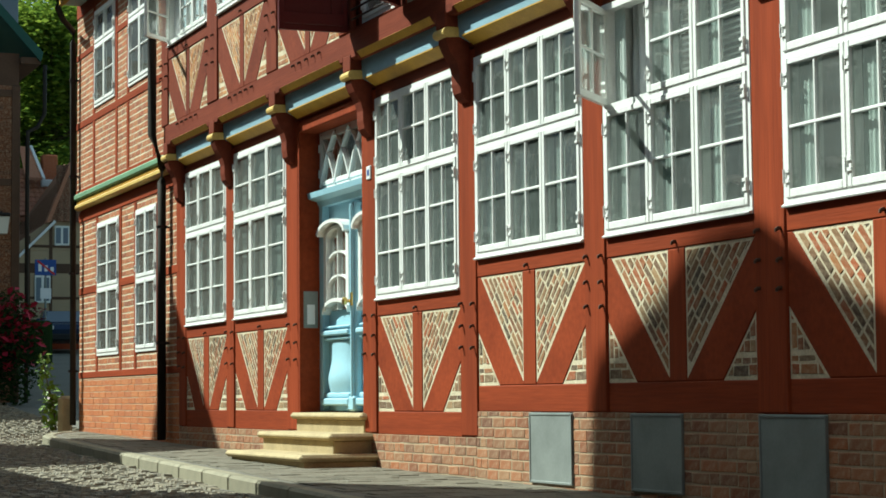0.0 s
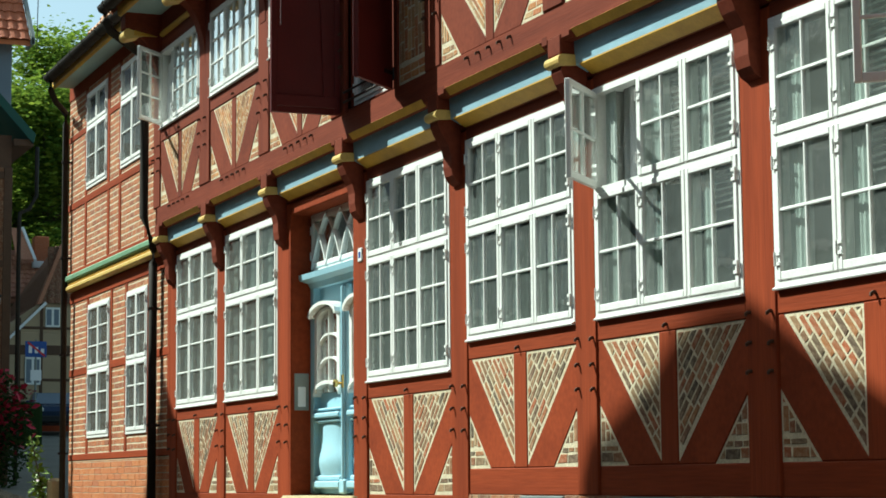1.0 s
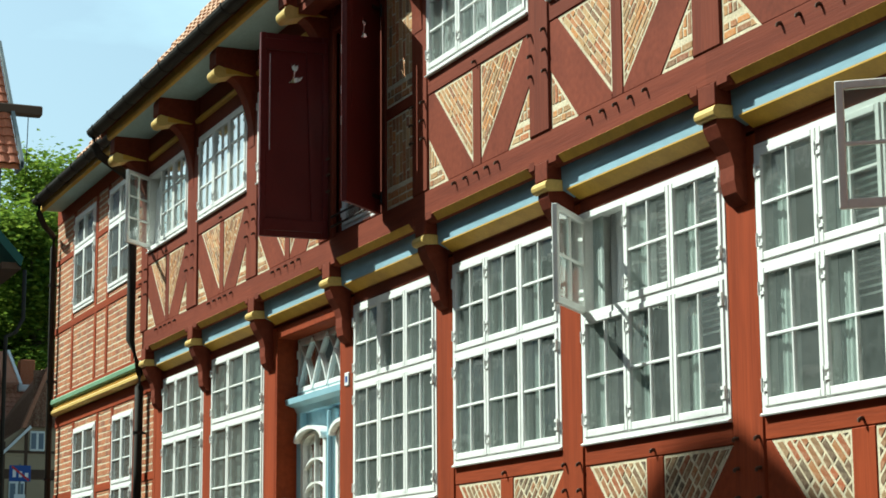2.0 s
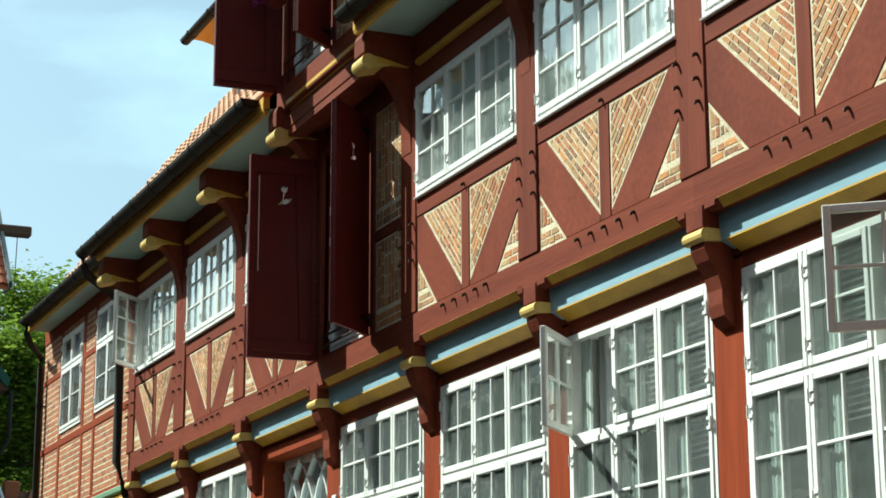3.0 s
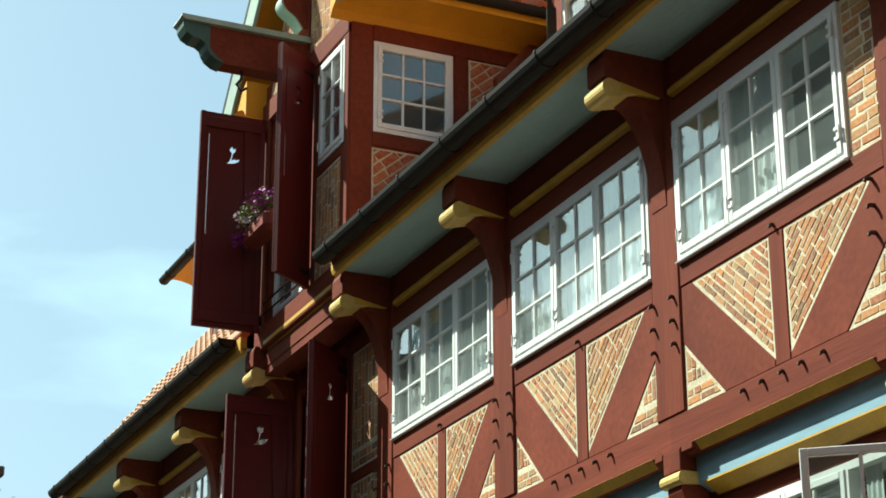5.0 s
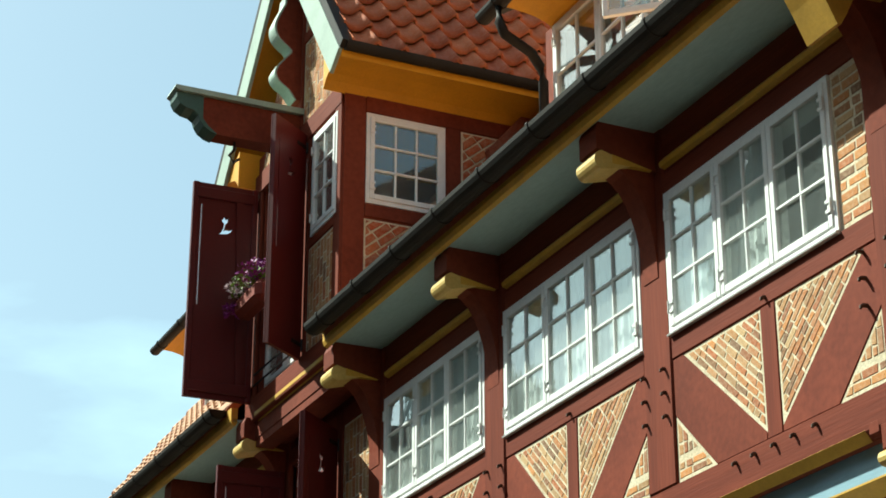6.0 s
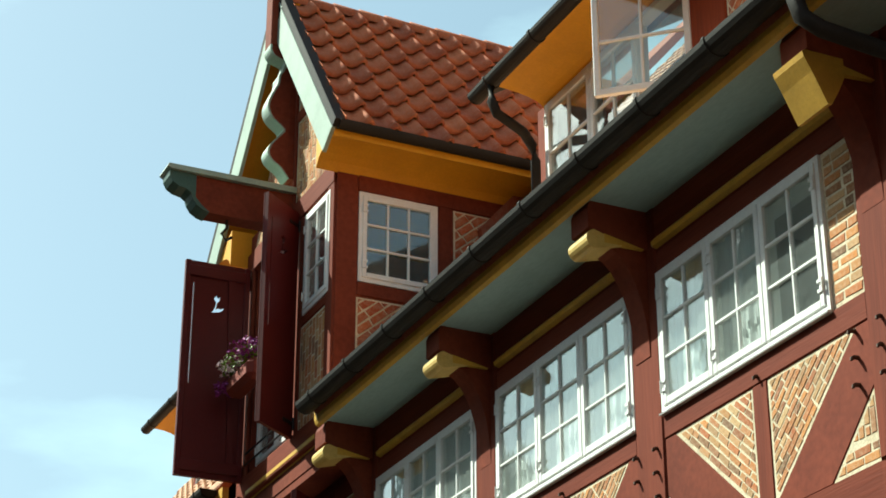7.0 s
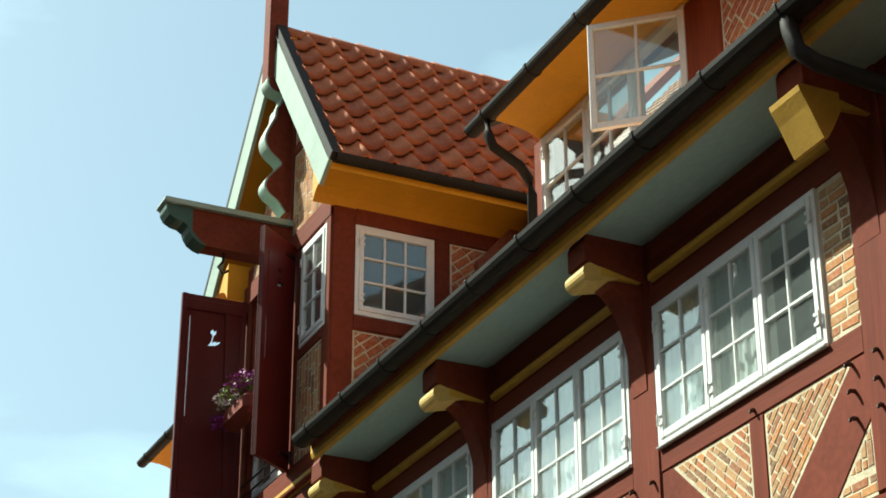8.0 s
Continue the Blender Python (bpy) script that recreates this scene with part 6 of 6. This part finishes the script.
up = Vector((-0.1, 0, 1)).normalized() * 0.24
tile_sheet("gable_tiles", Vector((FX + 0.12, 8.35, 7.72)), Vector((0, 0.24, 0)), up, 16, 9, fh, OLD_TILE)
for s in (0, 1):
    f = lambda y: y if s == 0 else 21.0 - y
    part("verge_tiles", across_x([(f(7.93), 7.66), (f(8.08), 7.66), (f(8.98), 10.0), (f(8.83), 10.0)], FX - 0.2, FX + 0.16), TILE_I, fh, "lighter tiled edge of the gable")
    part("verge_board", across_x([(f(6.3), 5.82), (f(6.36), 5.74), (f(8.30), 7.68), (f(8.24), 7.76)], FX - 0.3, FX + 0.2), SIGNWHITE, fh, "white verge board")
    slab("roof", [(FX - 9, f(6.2), 5.75), (FX + 0.15, f(6.2), 5.75), (FX + 0.15, f(8.2), 7.72), (FX - 9, f(8.2), 7.72)], (0, 0, -0.12), OLD_TILE, fh)
    slab("roof", [(FX - 9, f(8.2), 7.72), (FX + 0.05, f(8.2), 7.72), (FX - 0.2, f(9.0), 10.0), (FX - 9, f(10.5), 11.0)], (0, 0, -0.12), OLD_TILE, fh)
for y in (6.7, 7.3, 8.14, 8.98, 9.8, 10.6, 11.6, 12.6, 13.6):
    part("post", box(FX - 0.05, FX + 0.03, y - 0.06, y + 0.06, 3.9, min(7.7, 6.35 + (y - 6.5) if y < 10 else 7.7 - max(0, y - 12.8)), 0.01), DARKWOOD, fh)
for z, h in ((5.75, 0.36), (6.72, 0.10), (4.75, 0.10), (3.85, 0.12)):
    part("rail", box(FX - 0.05, FX + 0.036, 6.6 if z < 6.5 else 7.3, 14.2, z, z + h, 0.01), DARKWOOD, fh)
part("plinth", box(FX - 0.1, FX + 0.05, 6.4, 14.4, 2.0, 3.85, 0.01), RED, fh)
for y, z, w_, h in ((8.55, 6.8, 0.56, 0.76), (7.82, 4.6, 0.6, 1.05), (10.6, 4.6, 0.8, 1.1)):
    w = part("window", box(FX - 0.05, FX + 0.07, y - w_ / 2, y + w_ / 2, z, z + h, 0.02), WHITE, fh, "white window frame")
    for yy in (y - w_ / 4, y + w_ / 4):
        part("pane", box(FX + 0.068, FX + 0.075, yy - w_ * 0.17, yy + w_ * 0.17, z + 0.08, z + h - 0.08, 0), SLATE, w)

# roofs behind
rb = thing("red_roofed_house", (0, 0, 0), "weathered red tiled house with brick chimney behind the street's end", "house")
slab("roof", [(-83.0, 7.0, 8.6), (-83.0, 15.0, 8.6), (-86.0, 15.0, 11.0), (-86.0, 7.0, 11.0)], (0, 0, -0.2), TILE_I, rb)
tile_sheet("roof_tiles", Vector((-82.95, 7.0, 8.65)), Vector((0, 0.25, 0)), Vector((-0.78, 0, 0.625)) * 0.36, 30, 10, rb, TILE_I)
part("wall", box(-90, -83.4, 7.3, 14.8, 2.5, 8.6, 0.02), PLASTER, rb)
part("chimney", box(-85.4, -84.8, 9.75, 10.4, 9.6, 11.5, 0.03), WALL_BRICK, rb)
part("chimney_flashing", box(-84.78, -84.6, 9.65, 10.5, 10.1, 10.4, 0.03), SIGNWHITE, rb)
slab("dormer_roof", [(-84.0, 8.85, 10.4), (-84.0, 9.6, 10.4), (-85.4, 9.3, 11.9), (-85.4, 8.85, 11.9)], (0, 0, -0.1), TILE_I, rb)
slab("dormer_verge", [(-83.95, 9.58, 10.4), (-83.95, 9.7, 10.4), (-85.35, 9.4, 11.95), (-85.35, 9.28, 11.95)], (0, 0, -0.14), SIGNWHITE, rb)


# ---- trees ----
def tree(at, height, spread, seed, leaves):
    t = thing("tree", at, "tall broad-leaved tree with dense sunlit green crown behind the houses", "tree", "trees behind the houses")
    r = random.Random(seed)
    bm = bmesh.new()
    tube(bm, [(0, 0, -1), (0.1, 0, height * 0.25), (-0.1, 0.1, height * 0.5), (0, 0, height * 0.8)], [0.5, 0.38, 0.25, 0.08], 8)
    tips = []
    for k in range(16):
        a = k * 2.4
        z0 = height * (0.3 + 0.4 * r.random())
        e = Vector((math.cos(a) * spread * r.uniform(0.45, 0.95), math.sin(a) * spread * r.uniform(0.45, 0.95), z0 + height * r.uniform(0.08, 0.3)))
        tube(bm, [(0, 0, z0), (e.x * 0.5, e.y * 0.5, (z0 + e.z) / 2 + 0.2), tuple(e)], [0.16, 0.09, 0.03], 6)
        tips += [e, e * 0.6 + Vector((0, 0, e.z * 0.42))]
    part("trunk", bm, BARK, t)
    tips += [Vector((r.gauss(0, spread * 0.4), r.gauss(0, spread * 0.4), height * r.uniform(0.4, 1.0))) for _ in range(26)]
    vs, fs = [], []
    for _ in range(leaves):
        c = r.choice(tips)
        d = Vector((r.gauss(0, 1), r.gauss(0, 1), r.gauss(0, 0.7))) * spread * 0.17
        p = c + d
        s = r.uniform(0.14, 0.34)
        m = Matrix.Rotation(r.random() * 6.3, 3, "Z") @ Matrix.Rotation(r.uniform(-1.0, 1.0), 3, "X")
        k = len(vs)
        vs += [p + m @ Vector(v) * s for v in ((-0.6, 0, 0), (0, -0.35, 0.1), (0.6, 0, 0), (0, 0.35, 0.1))]
        fs.append((k, k + 1, k + 2, k + 3))
    me = bpy.data.meshes.new("crown")
    me.from_pydata(vs, [], fs)
    me.materials.append(LEAF)
    cr = new("crown", me)
    cr.parent = t


tree((-92, 11.5, 2.5), 17.5, 5.0, 1, 70000)
tree((-99, 15.5, 2.5), 21.0, 5.5, 2, 60000)
tree((-98, 8.0, 2.5), 14.0, 4.0, 3, 60000)
tree((-104, 11.0, 2.5), 17.0, 5.0, 7, 50000)

# ---- rose bush, vine, guard stone, sign, car ----
bush = thing("rose_bush", (-41.0, 0.35, 0.95), "dark green climbing rose bush with crimson blooms against the brick corner", "bush")
tufts("foliage", (0, 0, 1.0), (0.6, 0.85, 1.3), 3600, 0.11, DARK_LEAF, bush, 21)
tufts("rose_bloom", (0.25, 0.05, 1.35), (0.5, 0.8, 0.95), 300, 0.19, ROSE, bush, 22)
vine = thing("vine_plant", (-32.7, -0.35, 0.42), "young green vine growing at the corner of the brick house", "plant")
bm = bmesh.new()
tube(bm, [(0, 0.05, 0), (0.02, 0.0, 0.4), (0.0, -0.1, 0.8), (0.03, -0.2, 1.25)], [0.02, 0.018, 0.012, 0.006], 6)
part("stem", bm, BARK, vine)
tufts("leaf", (0, -0.02, 0.4), (0.16, 0.20, 0.42), 110, 0.16, VINE, vine, 23)
tufts("leaf", (0, -0.14, 0.95), (0.12, 0.16, 0.36), 70, 0.11, VINE, vine, 24)
tufts("seed_head", (0.05, -0.08, 0.5), (0.10, 0.12, 0.25), 14, 0.09, PETAL_W, vine, 25)
tagged(part("guard_stone", box(-32.62, -32.42, -0.30, -0.08, 0.2, 0.98, 0.05), STONE), "weathered guard stone at the house corner", "guard stone")
sign = thing("road_sign", (-65.0, 5.95, 2.3), "blue traffic sign with red bar on a grey pole", "sign")
bm = bmesh.new()
tube(bm, [(0, 0, -0.2), (0, 0, 3.3)], 0.035, 8)
part("pole", bm, GREYMETAL, sign)
part("panel", box(0.03, 0.05, -0.36, 0.34, 2.72, 3.24, 0.004), SIGNBLUE, sign)
b = part("bar", box(-0.003, 0.003, -0.36, 0.36, -0.03, 0.03, 0), SIGNRED, sign)
b.matrix_basis = Matrix.Translation((0.055, 0.0, 2.98)) @ Matrix.Rotation(radians(-38), 4, "X")
for k in range(3):
    part("pictogram", box(0.05, 0.054, -0.25 + 0.2 * k, -0.14 + 0.2 * k, 2.85, 3.1 - 0.05 * k, 0), SIGNWHITE, sign)
part("plate", box(0.03, 0.05, -0.18, 0.18, 1.95, 2.3, 0.004), SIGNWHITE, sign)
cabinet = tagged(part("hedge_block", box(-62.5, -61.5, 4.2, 5.5, 1.6, 3.4, 0.1), DARK_LEAF), "dark green clipped hedge block beside the lane", "hedge")


def car(at, turn):
    c = thing("car", at, "dark blue parked hatchback car", "car")
    c.rotation_euler = (0, 0, radians(turn))
    bm = bmesh.new()
    prof = [(-2.0, 0.3), (-2.05, 0.7), (-1.9, 0.88), (-1.05, 0.98), (-0.45, 1.42), (1.1, 1.45), (1.8, 1.0), (2.0, 0.85), (2.0, 0.3)]
    a, b = [], []
    for x, z in prof:
        t = 0.12 if z > 1.1 else 0.0
        a.append(bm.verts.new((x, -0.84 + t, z)))
        b.append(bm.verts.new((x, 0.84 - t, z)))
    for i in range(len(a)):
        bm.faces.new((a[i - 1], a[i], b[i], b[i - 1]))
    bm.faces.new(a)
    bm.faces.new(list(reversed(b)))
    part("body", bm, CARPAINT, c)
    bm = bmesh.new()
    q = [bm.verts.new(p) for p in ((-1.03, -0.68, 1.01), (-1.03, 0.68, 1.01), (-0.50, 0.60, 1.41), (-0.50, -0.60, 1.41))]
    bm.faces.new(q)
    part("windscreen", bm, SLATE, c)
    for s in (-1, 1):
        part("headlight", box(-2.06, -1.9, s * 0.62 - 0.16, s * 0.62 + 0.16, 0.68, 0.84, 0.03), LAMP, c)
        part("mirror", box(-0.75, -0.6, s * 0.92 - 0.09, s * 0.92 + 0.09, 1.0, 1.14, 0.03), CARPAINT, c)
        for x in (-1.25, 1.25):
            bm = bmesh.new()
            tube(bm, [(x, s * 0.68, 0.31), (x, s * 0.86, 0.31)], 0.31, 14)
            part("wheel", bm, RUBBER, c)
    part("bumper", box(-2.12, -1.95, -0.8, 0.8, 0.3, 0.55, 0.05), RUBBER, c)


car((-72.0, 8.0, 2.73), 172)

# ---- neighbours that close the street ----
nb = thing("neighbour_house", (0, 0, 0), "plain brick neighbour house continuing the row", "house")
part("wall", box(-4.95, 5.95, 0.05, 9.0, -0.6, 8.5, 0), PLINTH_BRICK, nb)
slab("roof", [(-4.95, -0.4, 8.5), (5.65, -0.4, 8.5), (5.65, 4.3, 13.5), (-4.95, 4.3, 13.5)], (0, 0, -0.15), TILE, nb)
# added out of view; its dark brick keeps sun bounce off the facade
en = thing("unseen_end_house", (0, 0, 0), "unseen plain brick house added to close the lower street", "house")
part("wall", box(6.0, 16.0, -10.3, 6.0, -0.8, 15.0, 0), DARK_BRICK, en)
slab("roof", [(5.7, -10.3, 15.0), (5.7, 6.0, 15.0), (11.0, 6.0, 19.0), (11.0, -10.3, 19.0)], (0, 0, -0.15), TILE, en)

# unseen tall block added on the other side of the far lane to shade it
th = thing("unseen_lane_shade_block", (0, 0, 0), "unseen tall rendered block added beside the far lane to shade it", "house")
part("wall", box(-112, -64, -9.0, 3.6, 1.5, 20.5, 0), GREY_RENDER, th)
slab("roof", [(-112, 3.9, 20.4), (-64, 3.9, 20.4), (-64, -2.7, 24.0), (-112, -2.7, 24.0)], (0, 0, -0.2), TILE_I, th)

# ---- opposite side of the street, behind and beside the viewer ----
OY = -10.5
# unseen row; heights and grey render chosen for skylight, bounce and pane reflections
row_house = thing("unseen_opposite_row", (0, 0, 0), "unseen row of plain plastered houses added across the street for shade and reflections", "house")
part("wall", box(-75, -14.5, OY - 8, OY, -0.5, 10.8, 0), GREY_RENDER, row_house)
part("wall", box(-14.5, 30, OY - 8, OY, -0.5, 10.1, 0), GREY_RENDER, row_house)
# raised piece added to hold sun and sky off the street
part("unseen_shade_wall", box(-25.8, -14.5, OY - 8, OY - 0.02, 10.8, 13.6, 0), GREY_RENDER, row_house)
slab("roof", [(-75, OY + 0.3, 10.8), (-14.5, OY + 0.3, 10.8), (-14.5, OY - 4, 12.8), (-75, OY - 4, 12.8)], (0, 0, -0.15), TILE, row_house)
slab("roof", [(-14.5, OY + 0.3, 10.1), (30, OY + 0.3, 10.1), (30, OY - 4, 12.1), (-14.5, OY - 4, 12.1)], (0, 0, -0.15), TILE, row_house)
for x in range(-44, 20, 3):
    for z in (1.2, 4.4, 7.8)[:3 if x < -15 else 2]:
        w = part("window", box(x - 0.6, x + 0.6, OY - 0.05, OY + 0.06, z, z + 1.7, 0.01), WHITE, row_house)
        part("pane", box(x - 0.5, x + 0.5, OY + 0.055, OY + 0.065, z + 0.1, z + 1.6, 0), SLATE, w)


# unseen shade caster: the wanted facade shadow, moved back along the sun
def gable(outline):
    g = thing("unseen_shade_gable", (0, 0, 0), "unseen gable-like wall across the street, outlined to cast the facade shadow", "house", "gabled houses across the street")
    bm = bmesh.new()
    a = [bm.verts.new((x - 11.55, OY, z + 15.65)) for x, z in outline]
    b = [bm.verts.new((x - 11.55, OY - 0.5, z + 15.65)) for x, z in outline]
    for i in range(len(a)):
        bm.faces.new((a[i - 1], a[i], b[i], b[i - 1]))
    bm.faces.new(a)
    bm.faces.new(list(reversed(b)))
    part("shade_outline", bm, GREY_RENDER, g)


gable([(-14.6, -15.2), (-14.6, -4.9), (-14.2, -2.0), (-13.85, 0.05), (-13.76, 0.90), (-13.64, 1.17), (-13.28, 1.36), (-12.9, 1.53), (-12.6, 1.70), (-12.31, 1.93), (-12.0, 2.03), (-11.65, 2.08), (-11.28, 2.06), (-10.91, 1.86), (-10.6, 1.68), (-10.02, 1.48), (-9.5, 1.2), (-8.6, 0.6), (-7.5, -0.5), (-6.5, -3.0), (-3.0, -4.0), (-3.0, -15.2)])
gable([(-29.2, -15.2), (-29.2, -4.9), (-27.6, -3.0), (-27.6, 0.3), (-26.4, 2.35), (-21.56, -1.97), (-18.6, -4.75), (-18.6, -15.2)])

# ---- pegs and near bricks ----
bm = bmesh.new()
tube(bm, [(0, 0.02, 0), (0, -0.018, -0.003), (0, -0.032, -0.012), (0, -0.036, -0.026)], [0.014, 0.014, 0.013, 0.009], 6)
PEG = finish("peg", bm, DARKWOOD)
for x, y, z, p in PEGS:
    ob = new("peg", PEG)
    ob.parent = p
    ob.location = (x + random.uniform(-0.01, 0.01), y, z)
BRICK_MESHES = {}
counts = {}
for r, y0, y1, panel, mat in NEAR_BRICKS:
    cx, cz = sum(p[0] for p in r) / len(r), sum(p[1] for p in r) / len(r)
    bm = bmesh.new()
    prism(bm, [(p[0] - cx, p[1] - cz) for p in r], y0, y1, 0.003)
    ob = new("brick", finish("brick", bm, mat))
    ob.parent = panel
    ob.location = (cx, 0, cz)
